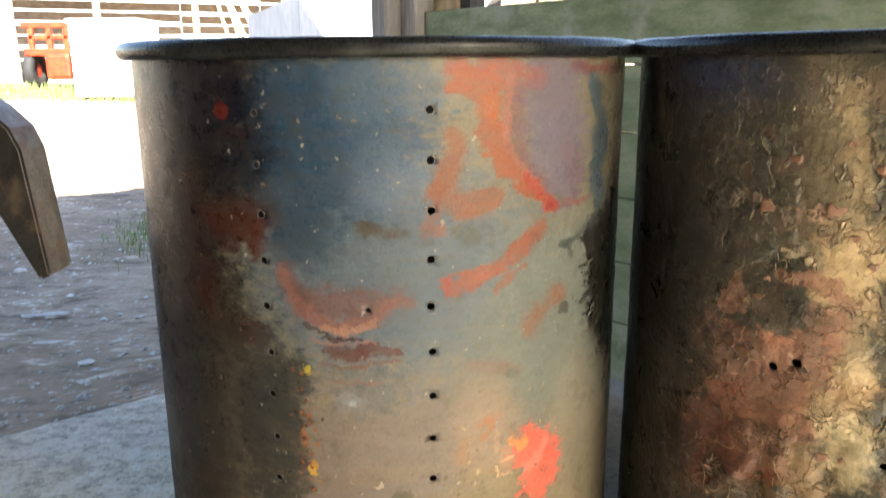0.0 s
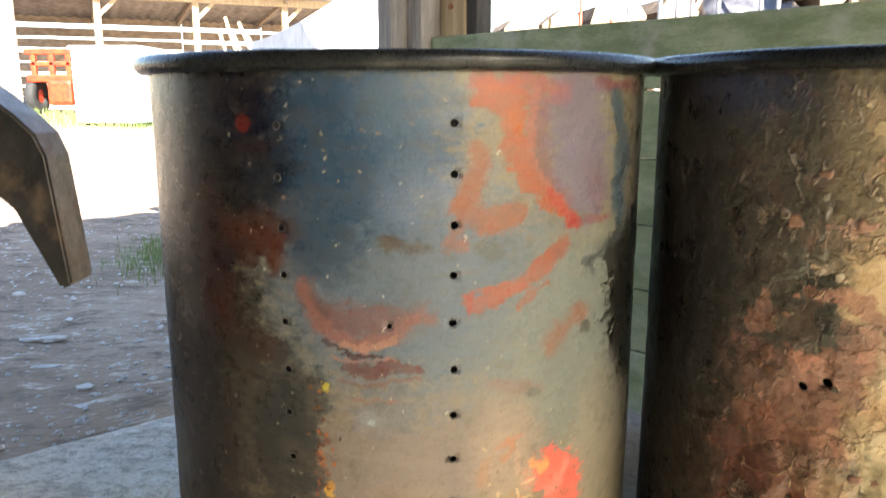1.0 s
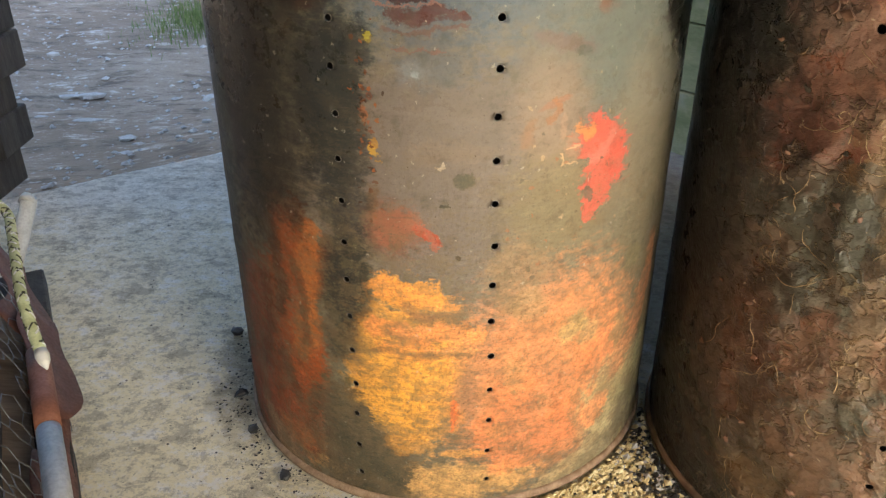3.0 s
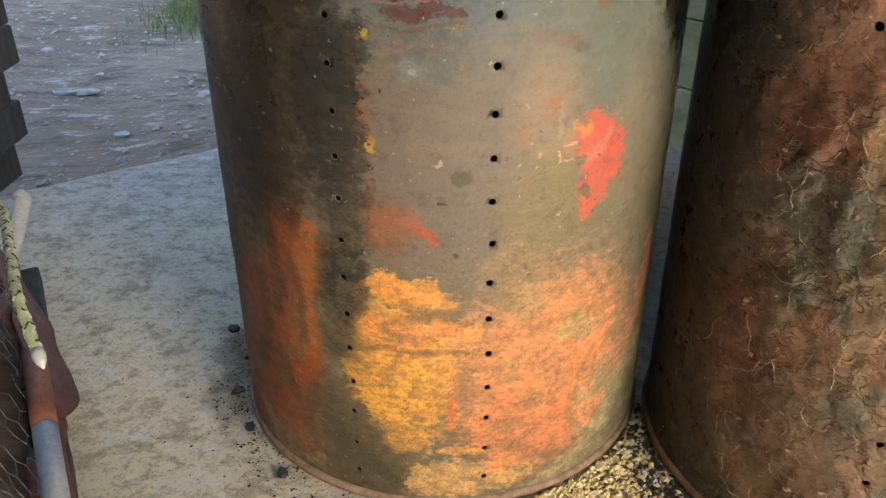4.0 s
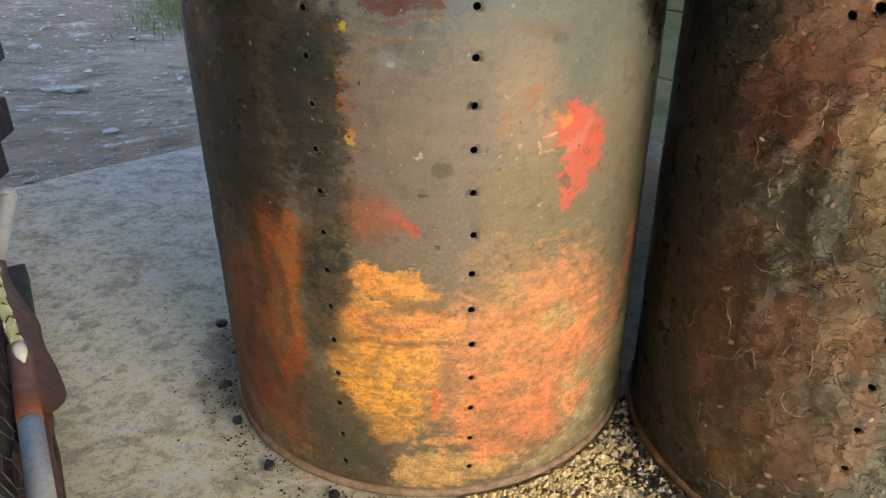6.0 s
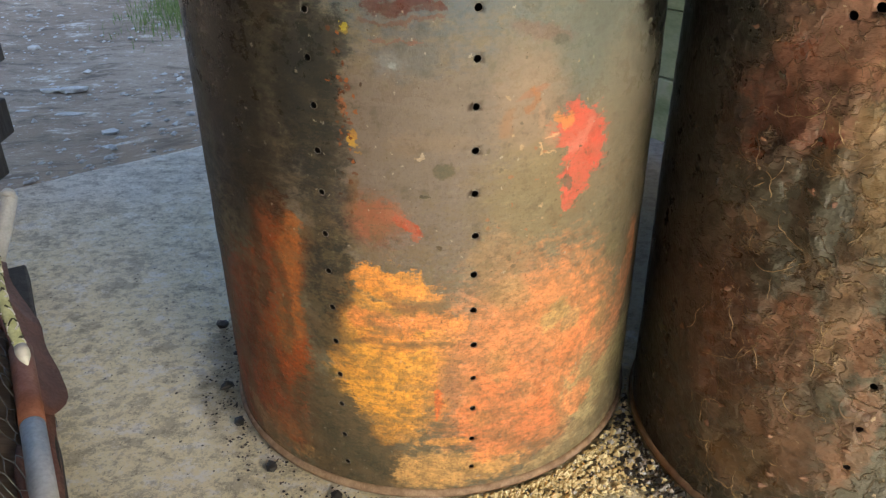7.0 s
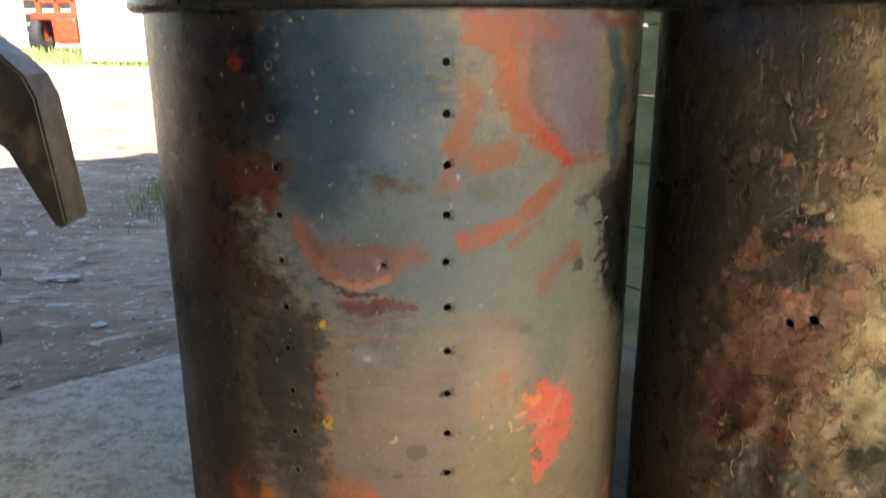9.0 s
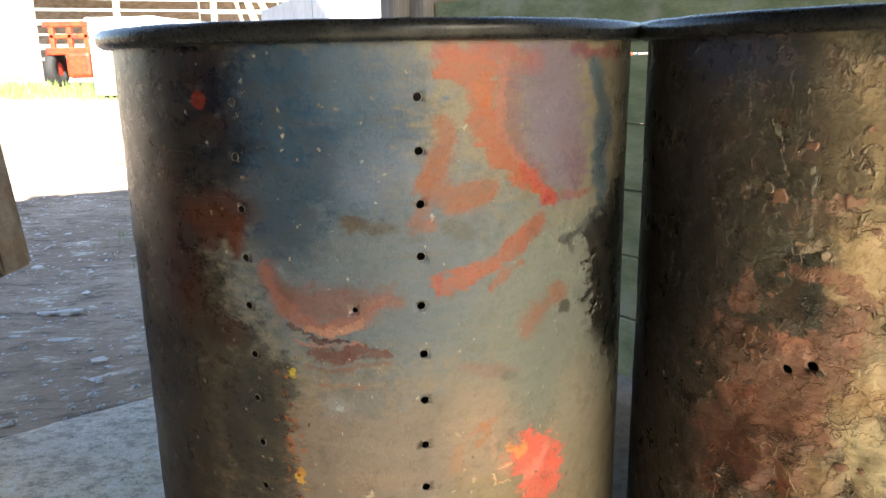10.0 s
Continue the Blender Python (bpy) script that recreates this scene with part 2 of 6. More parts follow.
    blot(0.109, 0.125, 0.063, 0.073, 0, 0.30, (0.585, 0.185, 0.069), 0.80)
    blot(0.223, 0.190, 0.035, 0.031, 0, 0.30, (0.585, 0.206, 0.086), 0.90)
    blot(0.088, 0.320, 0.038, 0.045, 0, 0.60, (0.215, 0.140, 0.079), 0.70)
    blot(0.257, 0.300, 0.019, 0.016, 10, 0.30, (0.138, 0.122, 0.072), 0.90)
    blot(0.260, 0.110, 0.075, 0.066, 20, 0.30, (0.325, 0.280, 0.147), 0.80)
    blot(0.162, 0.238, 0.025, 0.016, 20, 0.50, (0.325, 0.259, 0.105), 0.70)
    blot(0.248, 0.024, 0.062, 0.055, 30, 0.40, (0.376, 0.309, 0.172), 0.80)
    blot(0.339, 0.079, 0.039, 0.099, 6, 0.40, (0.297, 0.274, 0.150), 0.90)
    blot(-0.089, 0.223, 0.021, 0.031, 0, 0.50, (0.184, 0.110, 0.038), 0.70)
    blot(-0.100, 0.176, 0.008, 0.007, 0, 0.20, (0.113, 0.092, 0.039), 1.00)
    blot(0.046, 0.162, 0.023, 0.020, 0, 0.50, (0.390, 0.169, 0.074), 0.70)
    blot(0.020, 0.147, 0.003, 0.025, 0, 0.20, (0.632, 0.135, 0.035), 0.80)
    blot(-0.136, 0.046, 0.092, 0.029, -12, 0.50, (0.353, 0.212, 0.088), 0.90)
    blot(0.013, 0.043, 0.113, 0.028, 0, 0.50, (0.617, 0.348, 0.124), 0.80)
    blot(-0.223, 0.027, 0.065, 0.022, -40, 0.50, (0.283, 0.188, 0.108), 0.80)
    blot(-0.099, 0.088, 0.051, 0.055, 0, 0.25, (0.087, 0.072, 0.043), 1.00)
    blot(-0.072, 0.041, 0.038, 0.042, 0, 0.25, (0.108, 0.095, 0.057), 1.00)
    blot(-0.063, 0.490, 0.002, 0.002, 0, 0.20, (0.203, 0.060, 0.024), 0.90)
    blot(-0.070, 0.502, 0.002, 0.002, 0, 0.20, (0.162, 0.043, 0.019), 0.90)
    blot(-0.060, 0.481, 0.003, 0.002, 0, 0.20, (0.125, 0.039, 0.017), 0.80)
    blot(-0.068, 0.467, 0.002, 0.004, 0, 0.20, (0.077, 0.025, 0.012), 0.80)
    blot(-0.058, 0.430, 0.003, 0.002, 0, 0.20, (0.089, 0.033, 0.015), 0.80)
    blot(-0.071, 0.429, 0.002, 0.002, 0, 0.20, (0.053, 0.021, 0.010), 0.90)
    blot(-0.063, 0.419, 0.003, 0.003, 0, 0.20, (0.080, 0.026, 0.007), 0.80)
    blot(-0.052, 0.401, 0.002, 0.002, 0, 0.20, (0.147, 0.045, 0.011), 0.80)
    blot(0.119, 0.506, 0.018, 0.004, 20, 0.30, (0.200, 0.096, 0.060), 0.70)
    blot(0.129, 0.482, 0.004, 0.014, 0, 0.30, (0.252, 0.160, 0.112), 0.70)
    blot(0.141, 0.457, 0.010, 0.018, 0, 0.40, (0.249, 0.147, 0.098), 0.70)
    blot(-0.019, 0.537, 0.016, 0.010, 0, 0.90, (0.187, 0.210, 0.242), 0.25)
    blot(-0.197, 0.287, 0.023, 0.036, 10, 0.40, (0.249, 0.065, 0.013), 0.80)
    blot(-0.149, 0.236, 0.018, 0.024, 0, 0.30, (0.376, 0.106, 0.016), 0.70)
    blot(-0.121, 0.345, 0.011, 0.021, 0, 0.50, (0.073, 0.028, 0.009), 0.70)
    blot(0.021, 0.234, 0.028, 0.005, 0, 0.30, (0.680, 0.284, 0.090), 0.80)
    blot(-0.028, 0.262, 0.025, 0.004, 0, 0.30, (0.651, 0.344, 0.109), 0.80)
    blot(-0.063, 0.213, 0.020, 0.016, 0, 0.40, (0.680, 0.336, 0.057), 0.70)
    blot(0.001, 0.196, 0.019, 0.008, 0, 0.40, (0.680, 0.346, 0.084), 0.70)
    blot(-0.026, 0.129, 0.030, 0.007, 0, 0.40, (0.680, 0.336, 0.064), 0.70)
    blot(0.033, 0.087, 0.030, 0.006, 0, 0.40, (0.762, 0.348, 0.083), 0.60)
    blot(0.124, 0.249, 0.025, 0.019, 0, 0.50, (0.381, 0.160, 0.066), 0.70)
    blot(0.184, 0.182, 0.028, 0.017, 20, 0.40, (0.585, 0.182, 0.066), 0.70)
    blot(0.140, 0.097, 0.037, 0.027, 0, 0.30, (0.655, 0.178, 0.069), 0.70)
    blot(0.089, 0.060, 0.029, 0.011, 0, 0.40, (0.655, 0.224, 0.081), 0.70)
    blot(0.213, 0.100, 0.029, 0.019, 30, 0.30, (0.655, 0.239, 0.096), 0.80)
    blot(0.102, 0.283, 0.027, 0.018, 0, 0.50, (0.261, 0.165, 0.081), 0.70)
    blot(0.190, 0.029, 0.068, 0.017, 12, 0.40, (0.404, 0.309, 0.164), 0.70)
    blot(0.092, 0.195, 0.014, 0.024, 0, 0.40, (0.372, 0.198, 0.079), 0.60)
    blot(0.130, 0.144, 0.012, 0.017, 0, 0.40, (0.347, 0.228, 0.100), 0.60)
    blot(0.189, 0.228, 0.016, 0.016, 0, 0.40, (0.296, 0.224, 0.108), 0.60)
    blot(0.074, 0.116, 0.014, 0.013, 0, 0.40, (0.436, 0.196, 0.073), 0.60)
    blot(-0.011, 0.226, 0.019, 0.006, 0, 0.40, (0.298, 0.138, 0.042), 0.70)
    blot(-0.051, 0.183, 0.013, 0.008, 0, 0.40, (0.357, 0.173, 0.044), 0.60)
    blot(0.027, 0.263, 0.018, 0.005, 0, 0.40, (0.245, 0.111, 0.045), 0.70)
    blot(-0.060, 0.258, 0.013, 0.011, 0, 0.40, (0.285, 0.127, 0.035), 0.60)
    blot(-0.163, 0.262, 0.014, 0.020, 0, 0.40, (0.096, 0.033, 0.013), 0.70)
    blot(-0.213, 0.143, 0.021, 0.029, 0, 0.40, (0.108, 0.038, 0.018), 0.60)
    blot(0.244, 0.205, 0.013, 0.027, 8, 0.30, (0.291, 0.209, 0.106), 0.70)
    blot(-0.027, 0.095, 0.031, 0.013, 0, 0.40, (0.506, 0.259, 0.081), 0.70)
    # dark strokes that deepen the left side, standing in for shade
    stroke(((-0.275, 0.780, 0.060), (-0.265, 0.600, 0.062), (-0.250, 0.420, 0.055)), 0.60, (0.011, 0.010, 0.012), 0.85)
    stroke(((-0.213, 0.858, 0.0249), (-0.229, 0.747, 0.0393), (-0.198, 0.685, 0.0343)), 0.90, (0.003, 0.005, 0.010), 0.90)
    stroke(((-0.065, 0.832, 0.0275), (-0.043, 0.79, 0.0329), (-0.046, 0.742, 0.0293), (-0.06, 0.697, 0.0254)), 0.80, (0.016, 0.034, 0.057), 0.80)
    stroke(((-0.002, 0.827, 0.0227), (0.015, 0.79, 0.0187)), 0.90, (0.046, 0.075, 0.108), 0.70)
    stroke(((-0.188, 0.735, 0.0162), (-0.189, 0.681, 0.0238), (-0.179, 0.632, 0.0198)), 0.70, (0.018, 0.003, 0.003), 0.90)
    stroke(((-0.158, 0.714, 0.0118), (-0.123, 0.711, 0.0104), (-0.108, 0.7, 0.0068), (-0.108, 0.684, 0.0053)), 0.60, (0.036, 0.008, 0.005), 0.80)
    stroke(((-0.179, 0.632, 0.0117), (-0.15, 0.606, 0.0093), (-0.122, 0.597, 0.0068)), 0.50, (0.036, 0.009, 0.005), 0.85)
    stroke(((-0.147, 0.598, 0.0093), (-0.147, 0.569, 0.0095)), 0.70, (0.020, 0.007, 0.007), 0.70)
    stroke(((-0.11, 0.797, 0.0068), (-0.139, 0.796, 0.0049)), 0.80, (0.014, 0.006, 0.007), 0.60)
    stroke(((-0.129, 0.655, 0.0077), (-0.138, 0.641, 0.0056)), 0.50, (0.007, 0.008, 0.007), 0.80)
    stroke(((-0.074, 0.66, 0.0074), (-0.059, 0.64, 0.0148), (-0.027, 0.636, 0.0179), (0.008, 0.634, 0.0136), (0.033, 0.641, 0.0073)), 0.60, (0.093, 0.042, 0.037), 0.90)
    stroke(((-0.079, 0.666, 0.0042), (-0.07, 0.64, 0.0075), (-0.049, 0.621, 0.0086), (-0.019, 0.613, 0.0075), (0.007, 0.623, 0.0074), (0.028, 0.638, 0.0047)), 0.60, (0.135, 0.060, 0.050), 0.90)
    stroke(((-0.045, 0.613, 0.0032), (-0.014, 0.61, 0.0037), (0.005, 0.617, 0.0027)), 0.35, (0.205, 0.112, 0.081), 0.90)
    stroke(((-0.061, 0.614, 0.0016), (-0.035, 0.604, 0.0022), (-0.004, 0.603, 0.0016)), 0.25, (0.025, 0.008, 0.008), 0.90)
    stroke(((-0.035, 0.594, 0.0054), (-0.015, 0.587, 0.0076), (0.011, 0.593, 0.0054), (0.029, 0.587, 0.0022)), 0.35, (0.063, 0.021, 0.018), 1.00)
    stroke(((-0.051, 0.6, 0.0014), (0.011, 0.598, 0.0013)), 0.20, (0.170, 0.089, 0.074), 0.90)
    stroke(((-0.044, 0.579, 0.0022), (-0.015, 0.574, 0.0027), (0.031, 0.578, 0.0016)), 0.40, (0.096, 0.043, 0.037), 0.80)
    stroke(((-0.037, 0.559, 0.0014), (-0.011, 0.559, 0.0017), (0.012, 0.556, 0.0014)), 0.30, (0.140, 0.068, 0.053), 0.90)
    stroke(((0.192, 0.822, 0.0416), (0.2, 0.786, 0.0419), (0.208, 0.749, 0.0254)), 0.50, (0.096, 0.091, 0.121), 1.00)
    stroke(((0.192, 0.797, 0.0202), (0.2, 0.771, 0.0207)), 0.90, (0.118, 0.123, 0.163), 0.70)
    stroke(((0.145, 0.833, 0.0123), (0.145, 0.794, 0.0107), (0.154, 0.764, 0.01), (0.18, 0.739, 0.0083)), 0.60, (0.104, 0.044, 0.048), 0.80)
    stroke(((0.22, 0.764, 0.0138), (0.23, 0.741, 0.0109), (0.212, 0.77, 0.0094)), 0.80, (0.075, 0.027, 0.029), 0.70)
    stroke(((0.08, 0.853, 0.0059), (0.112, 0.851, 0.0101), (0.147, 0.847, 0.0113), (0.175, 0.844, 0.0077)), 0.50, (0.166, 0.048, 0.041), 0.95)
    stroke(((0.217, 0.85, 0.0059), (0.253, 0.85, 0.0062), (0.313, 0.847, 0.0066)), 0.50, (0.092, 0.024, 0.031), 0.90)
    stroke(((0.092, 0.841, 0.0119), (0.112, 0.838, 0.0176), (0.118, 0.817, 0.0151), (0.123, 0.793, 0.013), (0.133, 0.766, 0.0109), (0.154, 0.747, 0.0076), (0.176, 0.73, 0.0078), (0.194, 0.719, 0.0064)), 0.22, (0.186, 0.051, 0.023), 1.00)
    stroke(((0.115, 0.824, 0.0075), (0.124, 0.81, 0.0067)), 0.80, (0.218, 0.057, 0.013), 0.80)
    stroke(((0.14, 0.842, 0.0042), (0.139, 0.809, 0.0034), (0.137, 0.782, 0.0039), (0.154, 0.759, 0.0045), (0.173, 0.738, 0.0052), (0.185, 0.723, 0.0048)), 0.40, (0.203, 0.081, 0.060), 0.90)
    stroke(((0.16, 0.748, 0.0051), (0.18, 0.728, 0.0058), (0.196, 0.717, 0.0048)), 0.30, (0.193, 0.039, 0.029), 1.00)
    stroke(((0.189, 0.721, 0.0043), (0.202, 0.716, 0.0048)), 0.40, (0.174, 0.024, 0.021), 1.00)
    stroke(((0.213, 0.719, 0.0043), (0.25, 0.716, 0.0045)), 0.50, (0.117, 0.029, 0.025), 0.80)
    stroke(((0.256, 0.835, 0.0073), (0.273, 0.808, 0.0108), (0.292, 0.777, 0.0124), (0.273, 0.742, 0.0136), (0.286, 0.72, 0.0094)), 0.30, (0.034, 0.052, 0.072), 1.00)
    stroke(((0.293, 0.771, 0.0023), (0.28, 0.754, 0.0034), (0.273, 0.745, 0.0017)), 0.20, (0.016, 0.014, 0.014), 1.00)
    stroke(((0.295, 0.81, 0.0022), (0.282, 0.802, 0.0016)), 0.20, (0.053, 0.023, 0.023), 0.90)
    stroke(((0.34, 0.764, 0.003), (0.347, 0.702, 0.0045)), 0.40, (0.097, 0.021, 0.015), 0.90)
    stroke(((0.312, 0.72, 0.0042), (0.322, 0.703, 0.0037)), 0.25, (0.159, 0.126, 0.123), 1.00)
    stroke(((0.086, 0.79, 0.0076), (0.082, 0.773, 0.0115), (0.078, 0.749, 0.0107)), 0.50, (0.140, 0.050, 0.024), 1.00)
    stroke(((0.07, 0.74, 0.0108), (0.09, 0.728, 0.0129), (0.111, 0.73, 0.011), (0.128, 0.738, 0.006)), 0.45, (0.148, 0.054, 0.027), 1.00)
    stroke(((0.066, 0.725, 0.0079), (0.057, 0.708, 0.005), (0.07, 0.708, 0.007)), 0.60, (0.140, 0.055, 0.039), 0.85)
    stroke(((0.09, 0.704, 0.0071), (0.103, 0.697, 0.0061)), 0.70, (0.046, 0.048, 0.040), 0.80)
    stroke(((0.04, 0.707, 0.003), (0.001, 0.709, 0.007)), 0.70, (0.043, 0.036, 0.029), 0.85)
    stroke(((0.076, 0.655, 0.0052), (0.089, 0.654, 0.01), (0.116, 0.661, 0.0079), (0.142, 0.673, 0.0085), (0.169, 0.689, 0.0118), (0.178, 0.698, 0.0086)), 0.25, (0.166, 0.048, 0.028), 1.00)
    stroke(((0.074, 0.646, 0.0031), (0.079, 0.664, 0.0026)), 0.40, (0.160, 0.036, 0.028), 0.90)
    stroke(((0.126, 0.641, 0.0038), (0.145, 0.655, 0.0038), (0.158, 0.66, 0.0022)), 0.40, (0.145, 0.048, 0.030), 0.90)
    stroke(((0.168, 0.601, 0.008), (0.178, 0.613, 0.0125), (0.208, 0.627, 0.0069)), 0.70, (0.129, 0.057, 0.036), 0.85)
    stroke(((0.228, 0.669, 0.004), (0.215, 0.676, 0.0028)), 0.30, (0.033, 0.039, 0.039), 0.90)
    stroke(((0.171, 0.461, 0.0221), (0.186, 0.453, 0.0290), (0.188, 0.43, 0.0267), (0.181, 0.411, 0.0169), (0.172, 0.391, 0.0086), (0.168, 0.38, 0.0052)), 0.18, (0.442, 0.076, 0.053), 1.00)
    stroke(((0.165, 0.441, 0.005), (0.181, 0.451, 0.005), (0.194, 0.464, 0.0037)), 0.70, (0.425, 0.162, 0.128), 0.70)
    stroke(((0.149, 0.479, 0.0053), (0.159, 0.466, 0.006), (0.164, 0.475, 0.0041)), 0.30, (0.442, 0.174, 0.060), 0.95)
    stroke(((0.165, 0.407, 0.0052), (0.171, 0.398, 0.0039), (0.161, 0.405, 0.0026)), 0.25, (0.093, 0.081, 0.060), 1.00)
    stroke(((-0.175, 0.362, 0.0185), (-0.164, 0.323, 0.0295), (-0.195, 0.254, 0.0433), (-0.199, 0.172, 0.0516), (-0.188, 0.107, 0.0449), (-0.173, 0.069, 0.0259)), 0.50, (0.255, 0.066, 0.022), 0.90)
    stroke(((-0.138, 0.364, 0.0069), (-0.142, 0.337, 0.0114), (-0.153, 0.25, 0.0176), (-0.169, 0.201, 0.0154)), 0.40, (0.374, 0.128, 0.034), 0.85)
    stroke(((-0.225, 0.273, 0.0119), (-0.227, 0.208, 0.0148), (-0.25, 0.145, 0.0126)), 0.70, (0.059, 0.018, 0.012), 0.80)
    stroke(((-0.078, 0.564, 0.0193), (-0.091, 0.488, 0.0215), (-0.094, 0.417, 0.0262), (-0.089, 0.367, 0.0225), (-0.101, 0.311, 0.0285), (-0.101, 0.283, 0.0265), (-0.112, 0.228, 0.0142)), 0.55, (0.022, 0.023, 0.022), 0.92)
    stroke(((-0.099, 0.208, 0.008), (-0.111, 0.236, 0.0141)), 0.40, (0.070, 0.050, 0.028), 0.80)
    stroke(((-0.117, 0.137, 0.0246), (-0.102, 0.09, 0.0457), (-0.099, 0.027, 0.0488), (-0.066, 0.064, 0.0277), (-0.057, 0.029, 0.0267)), 0.22, (0.062, 0.054, 0.036), 1.00)
    stroke(((-0.058, 0.311, 0.0112), (-0.028, 0.307, 0.0111), (-0.004, 0.298, 0.0077), (0.02, 0.289, 0.0028)), 0.25, (0.640, 0.255, 0.060), 1.00)
    stroke(((-0.029, 0.286, 0.0085), (-0.005, 0.277, 0.0057)), 0.50, (0.200, 0.105, 0.055), 0.80)
    stroke(((-0.068, 0.26, 0.0104), (-0.024, 0.258, 0.0088), (0.013, 0.257, 0.0088), (0.047, 0.251, 0.0081)), 0.30, (0.660, 0.240, 0.075), 0.95)
    stroke(((-0.086, 0.195, 0.0162), (-0.038, 0.211, 0.0171), (0.012, 0.198, 0.0141), (-0.014, 0.158, 0.0197), (-0.036, 0.105, 0.0175)), 0.60, (0.560, 0.260, 0.048), 0.75)
    stroke(((-0.07, 0.23, 0.0031), (-0.012, 0.229, 0.0038), (0.038, 0.226, 0.003)), 0.40, (0.230, 0.120, 0.050), 0.80)
    stroke(((-0.07, 0.121, 0.0035), (0.011, 0.123, 0.0034)), 0.40, (0.250, 0.150, 0.060), 0.75)
    stroke(((-0.027, 0.165, 0.0033), (0.031, 0.17, 0.0032)), 0.40, (0.260, 0.150, 0.060), 0.75)
    stroke(((0.031, 0.189, 0.0111), (0.038, 0.157, 0.0131)), 0.50, (0.260, 0.130, 0.075), 0.80)
    stroke(((0.023, 0.166, 0.0016), (0.022, 0.129, 0.0017)), 0.20, (0.560, 0.130, 0.035), 0.90)
    stroke(((-0.019, 0.388, 0.0025), (-0.003, 0.373, 0.0038), (0.005, 0.362, 0.0026)), 0.35, (0.281, 0.072, 0.047), 0.90)
    stroke(((-0.054, 0.388, 0.0089), (-0.024, 0.396, 0.0062), (-0.049, 0.366, 0.013)), 0.70, (0.221, 0.081, 0.047), 0.80)
    blot(0.033, 0.434, 0.009, 0.006, 20, 0.40, (0.060, 0.056, 0.040), 0.80)
    blot(0.011, 0.407, 0.005, 0.002, 0, 0.30, (0.050, 0.044, 0.032), 0.90)
    stroke(((0.004, 0.447, 0.0023), (0.008, 0.448, 0.0017)), 0.20, (0.391, 0.315, 0.255), 0.90)
    stroke(((0.317, 0.299, 0.0093), (0.313, 0.245, 0.0178), (0.287, 0.183, 0.0238), (0.251, 0.15, 0.0153)), 0.40, (0.447, 0.189, 0.095), 0.90)
    stroke(((0.082, 0.259, 0.0059), (0.124, 0.22, 0.0173), (0.15, 0.163, 0.0221), (0.106, 0.127, 0.0224), (0.156, 0.074, 0.0226), (0.093, 0.087, 0.0161)), 0.50, (0.447, 0.176, 0.077), 0.75)
    stroke(((0.309, 0.079, 0.0214), (0.272, 0.037, 0.0247), (0.209, 0.018, 0.0167)), 0.35, (0.168, 0.146, 0.090), 0.90)
    stroke(((0.254, 0.249, 0.0052), (0.265, 0.228, 0.0054)), 0.30, (0.190, 0.140, 0.085), 0.90)
    stroke(((0.296, 0.284, 0.0072), (0.294, 0.281, 0.0054)), 0.20, (0.140, 0.120, 0.075), 0.90)
    stroke(((0.116, 0.508, 0.0033), (0.128, 0.5, 0.0028), (0.114, 0.486, 0.0034)), 0.40, (0.221, 0.102, 0.051), 0.85)
    stroke(((0.093, 0.485, 0.0067), (0.091, 0.466, 0.0058)), 0.60, (0.196, 0.102, 0.055), 0.70)
    stroke(((0.134, 0.457, 0.0015), (0.148, 0.458, 0.0015)), 0.20, (0.442, 0.255, 0.145), 0.90)
    stroke(((0.126, 0.452, 0.0012), (0.129, 0.44, 0.0012), (0.143, 0.437, 0.0012)), 0.20, (0.442, 0.281, 0.162), 0.90)
    stroke(((-0.059, 0.469, 0.0034), (-0.056, 0.465, 0.004)), 0.30, (0.399, 0.230, 0.025), 0.95)
    stroke(((-0.062, 0.571, 0.003), (-0.06, 0.57, 0.003)), 0.20, (0.274, 0.237, 0.035), 1.00)
    stroke(((0.195, 0.826, 0.034), (0.203, 0.785, 0.036), (0.212, 0.752, 0.020)), 0.55, (0.094, 0.072, 0.094), 0.75)
    stroke(((0.262, 0.835, 0.010), (0.276, 0.800, 0.013), (0.268, 0.750, 0.014), (0.276, 0.715, 0.010)), 0.30, (0.035, 0.055, 0.069), 0.95)
    stroke(((-0.150, 0.610, 0.026), (-0.155, 0.500, 0.032), (-0.160, 0.400, 0.030)), 0.60, (0.018, 0.016, 0.013), 0.75)
    stroke(((-0.202, 0.350, 0.014), (-0.192, 0.270, 0.010), (-0.200, 0.240, 0.008)), 0.50, (0.040, 0.020, 0.014), 0.80)
    stroke(((-0.166, 0.315, 0.005), (-0.156, 0.260, 0.008), (-0.160, 0.215, 0.006)), 0.50, (0.075, 0.034, 0.020), 0.75)
    stroke(((-0.206, 0.175, 0.012), (-0.180, 0.125, 0.010)), 0.55, (0.060, 0.030, 0.020), 0.75)
    stroke(((-0.150, 0.150, 0.007), (-0.166, 0.085, 0.010), (-0.150, 0.050, 0.010)), 0.55, (0.080, 0.050, 0.028), 0.75)
    stroke(((-0.165, 0.372, 0.012), (-0.205, 0.385, 0.018)), 0.60, (0.024, 0.017, 0.013), 0.80)
    r = random.Random(12)
    for k in range(42):                            # rust pits beside the sooty run, and pale chips higher up
        blot(-0.066 + 0.007 * r.gauss(0, 1), r.uniform(0.385, 0.585), r.uniform(0.0010, 0.0026), r.uniform(0.0010, 0.0030), 0, 0.25, r.choice(((0.200, 0.060, 0.016), (0.090, 0.030, 0.012), (0.035, 0.016, 0.010))), 0.90)
